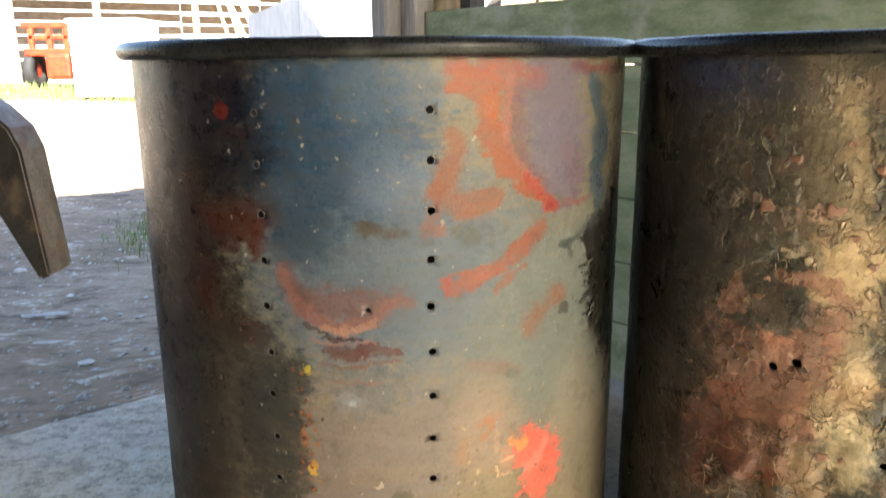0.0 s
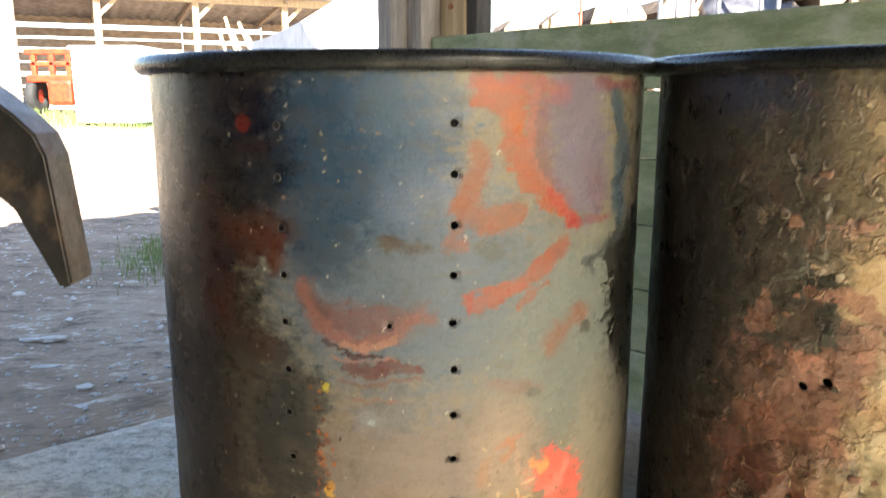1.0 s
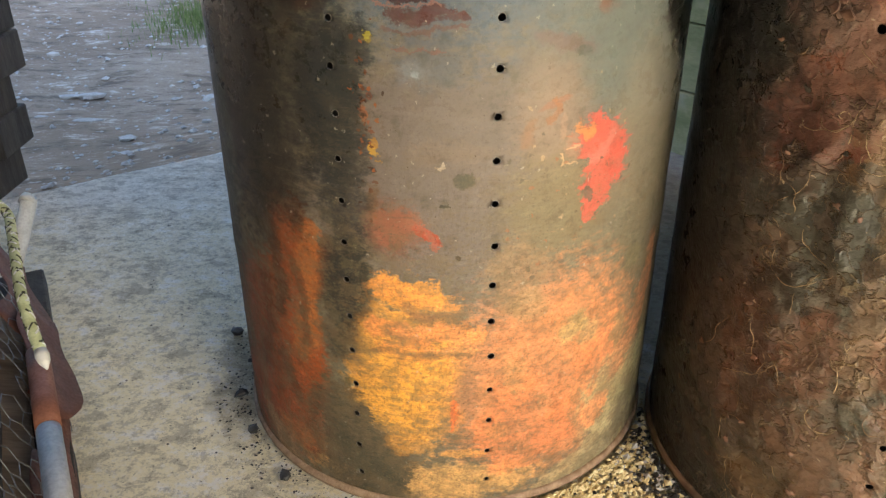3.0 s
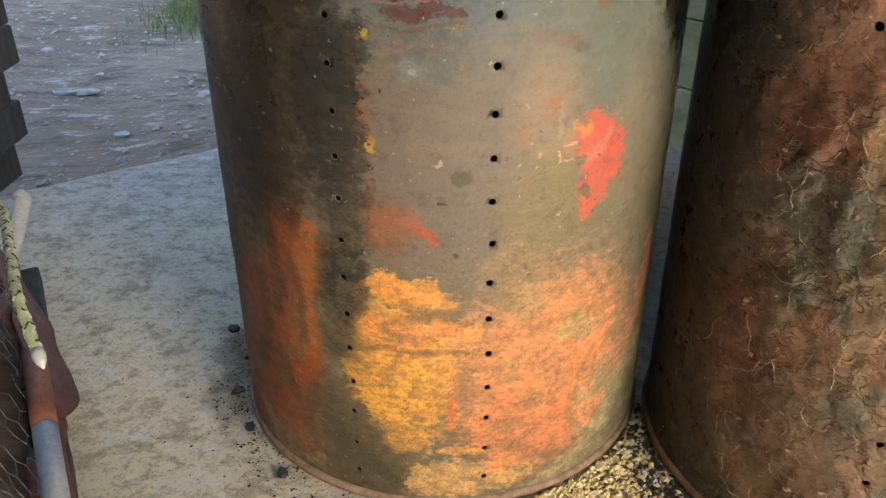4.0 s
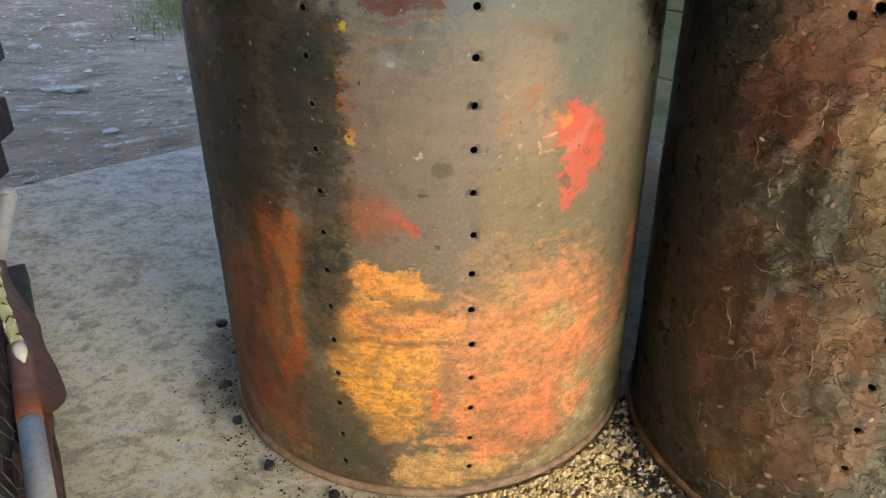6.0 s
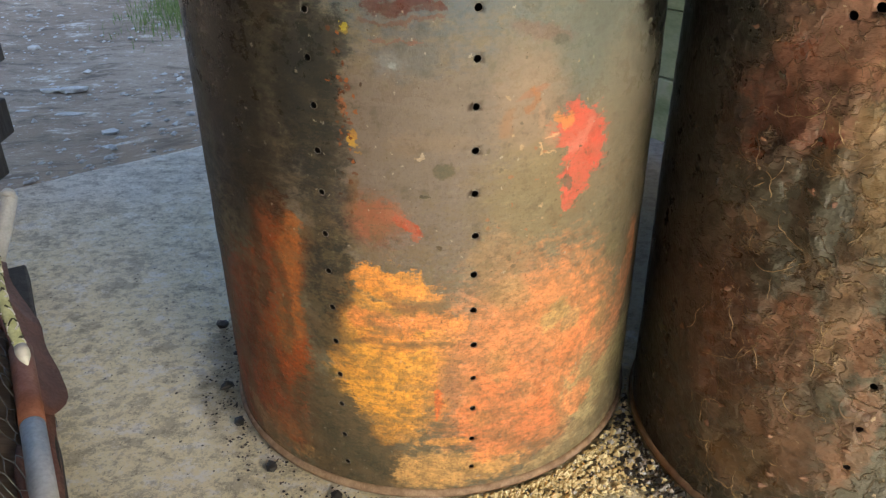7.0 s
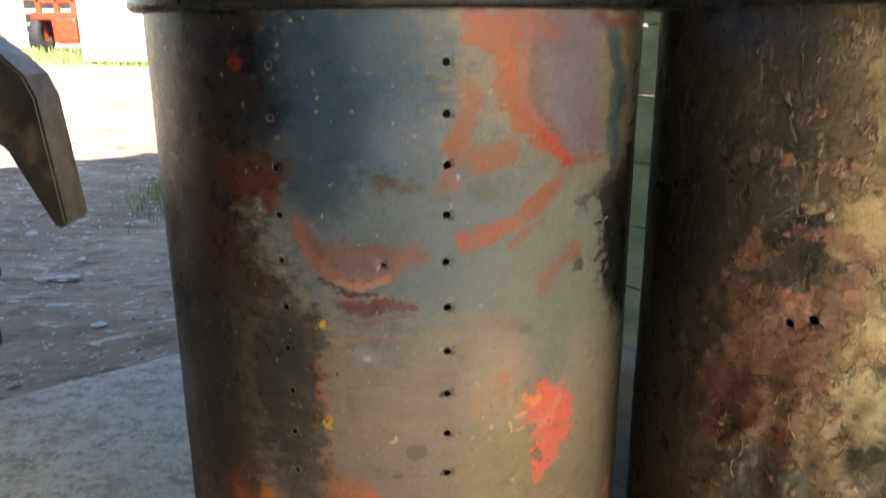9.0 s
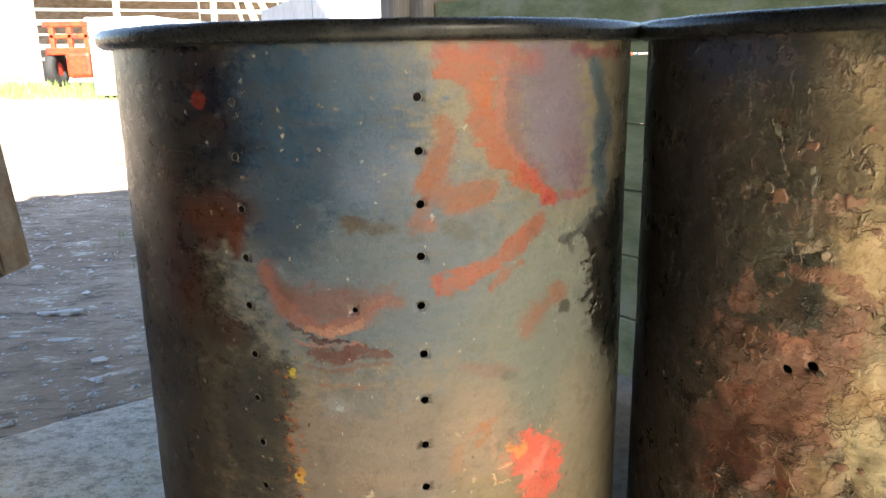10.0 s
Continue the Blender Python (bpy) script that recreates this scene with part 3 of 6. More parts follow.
    for k in range(34):
        blot(r.gauss(-0.045, 0.045), r.gauss(0.775, 0.035), r.uniform(0.0008, 0.0020), r.uniform(0.0006, 0.0016), r.uniform(0, 90), 0.25, r.choice(((0.240, 0.210, 0.160), (0.160, 0.120, 0.090), (0.020, 0.018, 0.016))), 0.85)
    for k in range(46):
        blot(r.uniform(0.07, 0.24), r.gauss(0.43, 0.06), r.uniform(0.0010, 0.0032), r.uniform(0.0008, 0.0026), r.uniform(0, 90), 0.25, r.choice(((0.300, 0.210, 0.130), (0.070, 0.060, 0.042), (0.230, 0.100, 0.050))), 0.80)
    p.flush()
    # grain: rubbed streaks, rust freckles, pale chips and soot
    uv = p.uv
    low = p.t.nodes.new("ShaderNodeSeparateXYZ")
    p.t.links.new(uv, low.inputs[0])
    rusty = p.ramp(p.math('ADD', low.outputs[1], p.math('MULTIPLY', p.noise(uv, 9, 3, 0.6), 0.3)), 0.38, 0.68, 1.0, 0.10)
    streak = p.noise(uv, 26, 6, 0.7, (0.3, 1.9, 1))
    cloud = p.noise(uv, 38, 7, 0.75)
    fine = p.noise(uv, 260, 5, 0.75)
    grain = p.noise(uv, 120, 7, 0.8, (0.85, 1.15, 1))
    col = p.mix(p.ramp(streak, 0.46, 0.74, 0.0, 0.35), p.colour, p.mix(1.0, p.colour, (1.30, 1.26, 1.20), 'MULTIPLY'))
    col = p.mix(p.ramp(cloud, 0.50, 0.68, 0.0, 0.65), col, p.mix(0.65, col, (0.030, 0.028, 0.022)))
    col = p.mix(p.ramp(cloud, 0.30, 0.44, 0.35, 0.0), col, p.mix(1.0, col, (1.45, 1.42, 1.36), 'MULTIPLY'))
    col = p.mix(p.math('MULTIPLY', p.ramp(fine, 0.52, 0.66), p.math('ADD', p.math('MULTIPLY', rusty, 0.5), 0.2)), col, p.mix(0.8, col, (0.03, 0.022, 0.016)))
    col = p.mix(p.math('MULTIPLY', p.ramp(fine, 0.32, 0.44, 0.35, 0.0), rusty), col, p.mix(1.0, col, (1.7, 1.75, 1.8), 'MULTIPLY'))
    col = p.mix(p.math('MULTIPLY', p.ramp(grain, 0.52, 0.585), p.math('MULTIPLY', rusty, 0.45)), col, (0.11, 0.075, 0.036))
    col = p.mix(p.math('MULTIPLY', p.ramp(grain, 0.40, 0.46, 1.0, 0.0), p.math('MULTIPLY', rusty, 0.50)), col, p.mix(1.0, col, (1.6, 1.35, 1.2), 'MULTIPLY'))
    vary = p.noise(uv, 40, 8, 0.82, (0.8, 1.25, 1))
    mottle = p.noise(uv, 21, 9, 0.84, (0.75, 1.3, 1))
    col = p.mix(p.math('MULTIPLY', p.ramp(vary, 0.50, 0.56), p.math('MULTIPLY', rusty, 0.70)), col, p.mix(0.65, col, (0.13, 0.10, 0.055)))
    col = p.mix(p.math('MULTIPLY', p.ramp(mottle, 0.51, 0.55), p.math('MULTIPLY', rusty, 0.60)), col, p.mix(0.7, col, (0.15, 0.105, 0.060)))
    col = p.mix(p.math('MULTIPLY', p.ramp(vary, 0.39, 0.46, 1.0, 0.0), p.math('MULTIPLY', rusty, 0.5)), col, p.mix(1.0, col, (1.5, 1.5, 1.45), 'MULTIPLY'))
    fleck = p.ramp(p.noise(uv, 150, 6, 0.8), 0.57, 0.62)
    col = p.mix(p.math('MULTIPLY', fleck, p.math('MULTIPLY', rusty, 0.5)), col, (0.16, 0.15, 0.09))
    speck = p.ramp(p.noise(uv, 330, 2, 0.5), 0.69, 0.73)
    col = p.mix(p.math('MULTIPLY', speck, 0.7), col, (0.045, 0.025, 0.014))
    chip = p.ramp(p.noise(p.near, 120, 2, 0.5), 0.715, 0.735)
    col = p.mix(p.math('MULTIPLY', chip, 0.45), col, (0.36, 0.32, 0.26))
    scratch = p.ramp(p.noise(uv, 60, 3, 0.6, (0.16, 3.2, 1)), 0.66, 0.70)
    col = p.mix(p.math('MULTIPLY', scratch, 0.35), col, (0.10, 0.07, 0.05))
    h = p.math('ADD', p.math('MULTIPLY', cloud, 0.9), p.math('ADD', p.math('MULTIPLY', fine, 0.3), p.math('MULTIPLY', chip, 0.8)))
    h = p.math('SUBTRACT', h, p.math('MULTIPLY', speck, 0.5))
    h = p.math('ADD', h, p.math('MULTIPLY', p.math('MULTIPLY', grain, rusty), 1.6))
    p.bump(h, 0.5, 0.0016)
    rough = p.math('ADD', p.ramp(cloud, 0.3, 0.7, 0.20, 0.32), p.math('MULTIPLY', rusty, 0.30))
    return p.done(col, rough)


def blistered_paint():
    p = Paint("blistered_paint", 0.5, 0.0, 0.5).begin((0.050, 0.046, 0.032), 0.010, (1.1, 1.0, 1))
    blot, stroke = p.blot, p.stroke
    blot(-0.291, 0.751, 0.065, 0.080, 0, 0.70, (0.079, 0.069, 0.049), 1.00)
    # gold paint on the right, brightened to stand in for sheen
    blot(-0.220, 0.780, 0.037, 0.089, 0, 0.80, (0.169, 0.133, 0.081), 0.80)
    blot(-0.191, 0.683, 0.030, 0.053, 0, 0.70, (0.466, 0.337, 0.188), 0.90)
    blot(-0.252, 0.561, 0.063, 0.056, 0, 0.60, (0.266, 0.126, 0.078), 1.00)
    blot(-0.185, 0.591, 0.025, 0.037, 0, 0.60, (0.424, 0.276, 0.139), 0.80)
    blot(-0.221, 0.625, 0.040, 0.028, 8, 0.25, (0.425, 0.197, 0.133), 1.00)
    blot(-0.302, 0.597, 0.033, 0.029, 0, 0.20, (0.286, 0.148, 0.110), 0.90)
    blot(-0.289, 0.648, 0.010, 0.025, -8, 0.15, (0.295, 0.155, 0.111), 1.00)
    blot(-0.245, 0.644, 0.025, 0.026, 0, 0.30, (0.079, 0.072, 0.055), 1.00)
    blot(-0.219, 0.731, 0.007, 0.008, 0, 0.10, (0.476, 0.301, 0.214), 1.00)
    blot(-0.245, 0.724, 0.004, 0.015, -14, 0.15, (0.271, 0.158, 0.114), 1.00)
    blot(-0.241, 0.695, 0.007, 0.004, -20, 0.20, (0.398, 0.297, 0.194), 1.00)
    blot(-0.234, 0.673, 0.017, 0.006, -6, 0.20, (0.444, 0.182, 0.115), 1.00)
    blot(-0.276, 0.738, 0.018, 0.006, -8, 0.15, (0.139, 0.107, 0.078), 1.00)
    blot(-0.294, 0.733, 0.006, 0.007, 0, 0.15, (0.347, 0.269, 0.188), 1.00)
    blot(-0.244, 0.785, 0.009, 0.004, 30, 0.20, (0.060, 0.039, 0.033), 1.00)
    blot(-0.253, 0.769, 0.006, 0.007, 0, 0.20, (0.247, 0.151, 0.111), 1.00)
    blot(-0.308, 0.486, 0.061, 0.056, 0, 0.60, (0.099, 0.037, 0.022), 1.00)
    blot(-0.262, 0.545, 0.035, 0.056, 0, 0.50, (0.179, 0.072, 0.044), 1.00)
    blot(-0.223, 0.489, 0.021, 0.038, 0, 0.60, (0.207, 0.117, 0.055), 1.00)
    blot(-0.333, 0.473, 0.021, 0.029, 0, 0.50, (0.041, 0.024, 0.014), 0.90)
    blot(-0.295, 0.236, 0.050, 0.136, 0, 0.70, (0.052, 0.021, 0.012), 1.00)
    blot(-0.232, 0.272, 0.033, 0.061, 0, 0.50, (0.125, 0.052, 0.026), 1.00)
    blot(-0.262, 0.324, 0.027, 0.012, -6, 0.20, (0.035, 0.026, 0.017), 1.00)
    blot(-0.185, 0.308, 0.024, 0.075, 0, 0.60, (0.115, 0.063, 0.030), 1.00)
    blot(-0.226, 0.142, 0.070, 0.070, 0, 0.70, (0.088, 0.041, 0.019), 1.00)
    blot(-0.150, 0.194, 0.020, 0.066, 0, 0.50, (0.113, 0.049, 0.025), 0.80)
    blot(-0.254, 0.088, 0.055, 0.037, 0, 0.60, (0.103, 0.058, 0.024), 1.00)
    stroke(((-0.273, 0.83, 0.0261), (-0.258, 0.782, 0.0265), (-0.254, 0.742, 0.0226)), 0.80, (0.034, 0.032, 0.022), 0.80)
    stroke(((-0.246, 0.654, 0.019), (-0.222, 0.64, 0.0112), (-0.24, 0.689, 0.0138)), 0.30, (0.026, 0.027, 0.020), 0.90)
    stroke(((-0.299, 0.593, 0.0115), (-0.27, 0.587, 0.0204), (-0.239, 0.584, 0.0227), (-0.21, 0.6, 0.019)), 0.22, (0.191, 0.103, 0.073), 0.95)
    stroke(((-0.32, 0.614, 0.0053), (-0.311, 0.583, 0.0085), (-0.306, 0.563, 0.0097)), 0.40, (0.065, 0.039, 0.027), 0.80)
    stroke(((-0.285, 0.662, 0.0039), (-0.279, 0.651, 0.0064), (-0.277, 0.639, 0.0045)), 0.15, (0.220, 0.125, 0.092), 1.00)
    stroke(((-0.236, 0.672, 0.0032), (-0.219, 0.678, 0.0054), (-0.202, 0.672, 0.0081), (-0.187, 0.657, 0.0089)), 0.20, (0.274, 0.137, 0.092), 1.00)
    stroke(((-0.224, 0.618, 0.0067), (-0.208, 0.629, 0.007), (-0.201, 0.643, 0.0046)), 0.20, (0.242, 0.122, 0.082), 1.00)
    stroke(((-0.213, 0.654, 0.0041), (-0.209, 0.649, 0.0037)), 0.15, (0.244, 0.139, 0.097), 1.00)
    stroke(((-0.25, 0.541, 0.0133), (-0.233, 0.521, 0.0205), (-0.222, 0.499, 0.0154)), 0.35, (0.169, 0.083, 0.056), 0.90)
    stroke(((-0.25, 0.481, 0.0085), (-0.23, 0.481, 0.0063)), 0.40, (0.163, 0.047, 0.030), 0.90)
    # more gold, lifted in tone to carry the light from the right
    stroke(((-0.206, 0.834, 0.0064), (-0.193, 0.782, 0.0106), (-0.189, 0.732, 0.0093)), 0.60, (0.318, 0.241, 0.135), 0.80)
    stroke(((-0.182, 0.63, 0.01), (-0.174, 0.604, 0.0137)), 0.50, (0.386, 0.294, 0.175), 0.85)
    stroke(((-0.193, 0.561, 0.0106), (-0.173, 0.542, 0.0192), (-0.176, 0.511, 0.0167)), 0.50, (0.422, 0.337, 0.196), 0.85)
    stroke(((-0.231, 0.738, 0.0022), (-0.235, 0.726, 0.0031), (-0.238, 0.713, 0.0027)), 0.15, (0.207, 0.136, 0.101), 1.00)
    stroke(((-0.211, 0.737, 0.0039), (-0.207, 0.731, 0.0039)), 0.12, (0.273, 0.182, 0.140), 1.00)
    stroke(((-0.236, 0.699, 0.0036), (-0.231, 0.697, 0.0036)), 0.12, (0.357, 0.293, 0.216), 1.00)
    stroke(((-0.288, 0.738, 0.0028), (-0.283, 0.731, 0.0033), (-0.268, 0.736, 0.0032), (-0.256, 0.737, 0.0014)), 0.15, (0.126, 0.094, 0.070), 1.00)
    stroke(((-0.247, 0.761, 0.0035), (-0.239, 0.77, 0.0044), (-0.232, 0.784, 0.0038)), 0.30, (0.092, 0.063, 0.049), 0.90)
    stroke(((-0.288, 0.541, 0.0125), (-0.258, 0.507, 0.0146), (-0.256, 0.476, 0.0111)), 0.30, (0.152, 0.069, 0.046), 0.90)
    stroke(((-0.25, 0.558, 0.0137), (-0.23, 0.571, 0.0132)), 0.60, (0.228, 0.125, 0.087), 0.85)
    stroke(((-0.295, 0.467, 0.0115), (-0.275, 0.459, 0.0115), (-0.294, 0.435, 0.0087)), 0.40, (0.019, 0.014, 0.009), 0.90)
    stroke(((-0.224, 0.469, 0.01), (-0.205, 0.468, 0.0089)), 0.30, (0.052, 0.043, 0.027), 0.90)
    stroke(((-0.209, 0.513, 0.0093), (-0.188, 0.452, 0.0149), (-0.178, 0.406, 0.0136)), 0.60, (0.246, 0.164, 0.086), 0.85)
    stroke(((-0.258, 0.332, 0.0059), (-0.241, 0.337, 0.007), (-0.214, 0.347, 0.0057)), 0.20, (0.032, 0.027, 0.017), 1.00)
    stroke(((-0.236, 0.284, 0.0136), (-0.222, 0.249, 0.0191)), 0.60, (0.105, 0.051, 0.028), 0.80)
    stroke(((-0.16, 0.317, 0.0151), (-0.168, 0.288, 0.012), (-0.157, 0.273, 0.011)), 0.35, (0.175, 0.081, 0.044), 0.90)
    stroke(((-0.165, 0.161, 0.0097), (-0.151, 0.145, 0.0112), (-0.138, 0.182, 0.0068)), 0.30, (0.148, 0.075, 0.041), 0.85)
    stroke(((-0.266, 0.146, 0.0214), (-0.239, 0.116, 0.0249)), 0.70, (0.061, 0.040, 0.020), 0.80)
    # shade down the left flank, painted as a dark run
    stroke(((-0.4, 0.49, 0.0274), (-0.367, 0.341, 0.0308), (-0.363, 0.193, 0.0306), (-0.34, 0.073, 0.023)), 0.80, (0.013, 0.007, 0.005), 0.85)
    p.flush()
    uv = p.uv
    warp = p.vmath('ADD', uv, p.vmath('SCALE', p.vmath('SUBTRACT', p.noise(uv, 45, 4, 0.65, colour=True), (0.5, 0.5, 0.5)), scale=0.03))
    cloud = p.noise(uv, 24, 6, 0.7)
    fine = p.noise(uv, 230, 5, 0.75)
    # lifted edges of the old paint: long wandering lines here and there, lightened as if lit
    n1, n2, n3 = p.noise(warp, 13, 2, 0.5), p.noise(warp, 27, 2, 0.5), p.noise(warp, 52, 2, 0.5)
    tall = p.t.nodes.new("ShaderNodeSeparateXYZ")
    p.t.links.new(uv, tall.inputs[0])
    where = p.ramp(p.math('SUBTRACT', p.noise(uv, 9, 4, 0.7), p.math('MULTIPLY', tall.outputs[1], 0.22)), 0.26, 0.40)

    def line(n, level, width):
        return p.ramp(p.math('ABSOLUTE', p.math('SUBTRACT', n, level)), 0.0, width, 1.0, 0.0)

    crack = p.math('MAXIMUM', p.math('MAXIMUM', line(n1, 0.47, 0.009), line(n2, 0.55, 0.012)), p.math('MULTIPLY', line(n3, 0.61, 0.014), 0.7))
    crack = p.math('MULTIPLY', crack, where)
    flake = p.ramp(n2, 0.55, 0.57)
    dark = p.ramp(n1, 0.40, 0.47, 1.0, 0.0)
    col = p.mix(p.math('MULTIPLY', flake, 0.4), p.colour, p.mix(0.5, p.colour, (0.17, 0.082, 0.044)))
    col = p.mix(p.math('MULTIPLY', dark, 0.45), col, p.mix(0.7, col, (0.055, 0.055, 0.040)))
    col = p.mix(p.ramp(cloud, 0.48, 0.72, 0.0, 0.45), col, p.mix(0.75, col, (0.018, 0.014, 0.010)))
    col = p.mix(p.ramp(cloud, 0.25, 0.42, 0.32, 0.0), col, p.mix(1.0, col, (1.5, 1.45, 1.35), 'MULTIPLY'))
    col = p.mix(p.math('MULTIPLY', crack, 0.3), col, (0.50, 0.36, 0.20))
    col = p.mix(p.ramp(fine, 0.54, 0.72, 0.0, 0.35), col, p.mix(0.8, col, (0.02, 0.014, 0.010)))
    chip = p.ramp(p.noise(p.near, 90, 2, 0.5), 0.70, 0.72)
    col = p.mix(p.math('MULTIPLY', chip, 0.6), col, (0.42, 0.34, 0.24))
    p.colour = col
    # left flank darkened again in place of the shade that falls there
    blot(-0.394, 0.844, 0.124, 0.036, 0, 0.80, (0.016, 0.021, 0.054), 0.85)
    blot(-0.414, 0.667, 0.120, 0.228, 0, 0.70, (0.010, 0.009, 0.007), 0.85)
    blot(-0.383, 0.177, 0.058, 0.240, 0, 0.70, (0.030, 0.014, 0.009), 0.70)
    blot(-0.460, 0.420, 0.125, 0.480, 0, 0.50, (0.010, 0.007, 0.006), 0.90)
    p.flush()
    col = p.colour
    h = p.math('ADD', p.math('MULTIPLY', crack, 1.5), p.math('MULTIPLY', cloud, 1.8))
    h = p.math('ADD', h, p.math('ADD', p.math('MULTIPLY', fine, 0.18), p.math('MULTIPLY', flake, -0.8)))
    h = p.math('ADD', h, p.math('ADD', p.math('MULTIPLY', dark, 0.6), p.math('MULTIPLY', p.noise(uv, 70, 4, 0.6), 1.0)))
    p.bump(h, 1.0, 0.0030)
    return p.done(col, p.ramp(cloud, 0.3, 0.7, 0.24, 0.42))


def concrete():
    n = Nodes("dusty_concrete", 0.92, 0.0, 0.2)
    c = n.coords()
    sep = n.t.nodes.new("ShaderNodeSeparateXYZ")
    n.t.links.new(c, sep.inputs[0])
    big = n.noise(c, 2.6, 6, 0.62)
    mid = n.noise(c, 16, 9, 0.8, (0.9, 1.3, 1))
    small = n.noise(c, 55, 6, 0.78)
    fine = n.noise(c, 150, 4, 0.7)
    col = n.mix(n.ramp(big, 0.35, 0.65), (0.66, 0.62, 0.55), (0.76, 0.73, 0.66))
    # warm light growing towards the camera, painted in as a yellow-white tone
    ash = n.ramp(n.math('ADD', sep.outputs[1], n.math('MULTIPLY', big, 1.1)), 0.55, 1.45, 0.95, 0.0)
    col = n.mix(ash, col, (0.90, 0.82, 0.58))
    col = n.mix(n.ramp(mid, 0.51, 0.57, 0.0, 0.62), col, n.mix(0.65, col, (0.16, 0.135, 0.10)))
    col = n.mix(n.ramp(mid, 0.40, 0.48, 0.85, 0.0), col, (0.90, 0.88, 0.82))
    col = n.mix(n.ramp(small, 0.53, 0.59, 0.0, 0.55), col, n.mix(0.6, col, (0.12, 0.10, 0.08)))
    col = n.mix(n.ramp(small, 0.38, 0.45, 0.6, 0.0), col, (0.90, 0.87, 0.80))
    col = n.mix(n.ramp(fine, 0.52, 0.70, 0.0, 0.45), col, (0.26, 0.24, 0.20))
    col = n.mix(n.ramp(n.noise(c, 230, 2, 0.5), 0.69, 0.73, 0.0, 0.8), col, (0.05, 0.045, 0.04))
    # shade painted in behind the drums, and soot at the first one's left foot
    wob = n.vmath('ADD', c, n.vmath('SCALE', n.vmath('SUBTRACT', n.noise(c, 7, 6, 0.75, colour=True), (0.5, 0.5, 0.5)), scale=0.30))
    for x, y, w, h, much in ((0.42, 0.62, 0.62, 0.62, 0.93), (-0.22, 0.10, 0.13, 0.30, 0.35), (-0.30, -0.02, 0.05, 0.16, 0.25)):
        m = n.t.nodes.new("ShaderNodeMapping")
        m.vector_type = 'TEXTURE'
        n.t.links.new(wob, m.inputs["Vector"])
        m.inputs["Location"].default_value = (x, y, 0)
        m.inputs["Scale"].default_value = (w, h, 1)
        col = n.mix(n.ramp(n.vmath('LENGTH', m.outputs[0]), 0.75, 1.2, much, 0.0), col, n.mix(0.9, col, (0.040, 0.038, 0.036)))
    n.bump(n.math('ADD', mid, n.math('MULTIPLY', small, 0.5)), 1.0, 0.016)
    return n.done(col)


def dirt():
    n = Nodes("packed_dirt", 0.95, 0.0, 0.15)
    c = n.coords()
    big = n.noise(c, 1.1, 6, 0.6)
    mid = n.noise(c, 6, 8, 0.78, (0.6, 1.3, 1))
    fine = n.noise(c, 60, 5, 0.75)
    col = n.mix(n.ramp(big, 0.35, 0.65), (0.235, 0.178, 0.13), (0.32, 0.255, 0.195))
    col = n.mix(n.ramp(mid, 0.5, 0.62, 0.0, 0.8), col, (0.105, 0.082, 0.064))
    col = n.mix(n.ramp(mid, 0.34, 0.45, 0.85, 0.0), col, (0.58, 0.53, 0.46))
    col = n.mix(n.ramp(n.noise(c, 22, 4, 0.7), 0.60, 0.68, 0.0, 0.6), col, (0.50, 0.48, 0.45))
    col = n.mix(n.ramp(fine, 0.5, 0.75, 0.0, 0.5), col, (0.12, 0.10, 0.085))
    n.bump(n.math('ADD', mid, n.math('MULTIPLY', fine, 0.3)), 0.8, 0.03)
    return n.done(col)


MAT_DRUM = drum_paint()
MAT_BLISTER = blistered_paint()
MAT_RIM = simple("sooty_rim_steel", (0.007, 0.008, 0.009), (0.014, 0.015, 0.016), 40, 0.30, None, 0.4, 0.001, 0.0, 0.22, (0.026, 0.028, 0.026))
MAT_CHIME = simple("rusty_chime", (0.20, 0.125, 0.075), (0.40, 0.28, 0.18), 60, 0.7, None, 0.5, 0.001)
MAT_SOOT = simple("sooty_inside", (0.012, 0.011, 0.010), (0.03, 0.026, 0.022), 20, 0.9)
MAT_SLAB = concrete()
MAT_DIRT = dirt()
MAT_GREEN = simple("mossy_green_board", (0.13, 0.17, 0.095), (0.28, 0.32, 0.22), 9, 0.85, (1.0, 1.0, 3.0), 0.5, 0.003, 0, 0.3, (0.30, 0.32, 0.28))
MAT_GREYWOOD = simple("weathered_grey_wood", (0.16, 0.15, 0.14), (0.32, 0.30, 0.29), 12, 0.9, (3, 3, 0.25), 0.6, 0.003)
MAT_DARKWOOD = simple("dark_weathered_wood", (0.020, 0.018, 0.016), (0.055, 0.048, 0.042), 14, 0.9, (3, 3, 0.3), 0.6, 0.003)
MAT_TAN = simple("tan_wood", (0.30, 0.22, 0.13), (0.48, 0.38, 0.24), 12, 0.85, (3, 3, 0.3), 0.5, 0.002)
MAT_OLDPLANK = simple("old_brown_plank", (0.13, 0.095, 0.065), (0.26, 0.20, 0.14), 10, 0.9, (0.3, 3, 3), 0.5, 0.003)
MAT_SHEDWOOD = simple("sun_bleached_plank", (0.20, 0.15, 0.11), (0.36, 0.29, 0.22), 5, 0.9, (0.3, 2, 2), 0.4, 0.004)
MAT_WHITE = simple("white_painted_sheet", (0.62, 0.63, 0.66), (0.74, 0.75, 0.77), 5, 0.55, (1.5, 1.5, 0.3), 0.2, 0.002)
MAT_IRON = simple("worn_black_steel", (0.014, 0.014, 0.015), (0.04, 0.038, 0.036), 45, 0.4, None, 0.4, 0.001, 0.6, 0.5, (0.10, 0.075, 0.055))
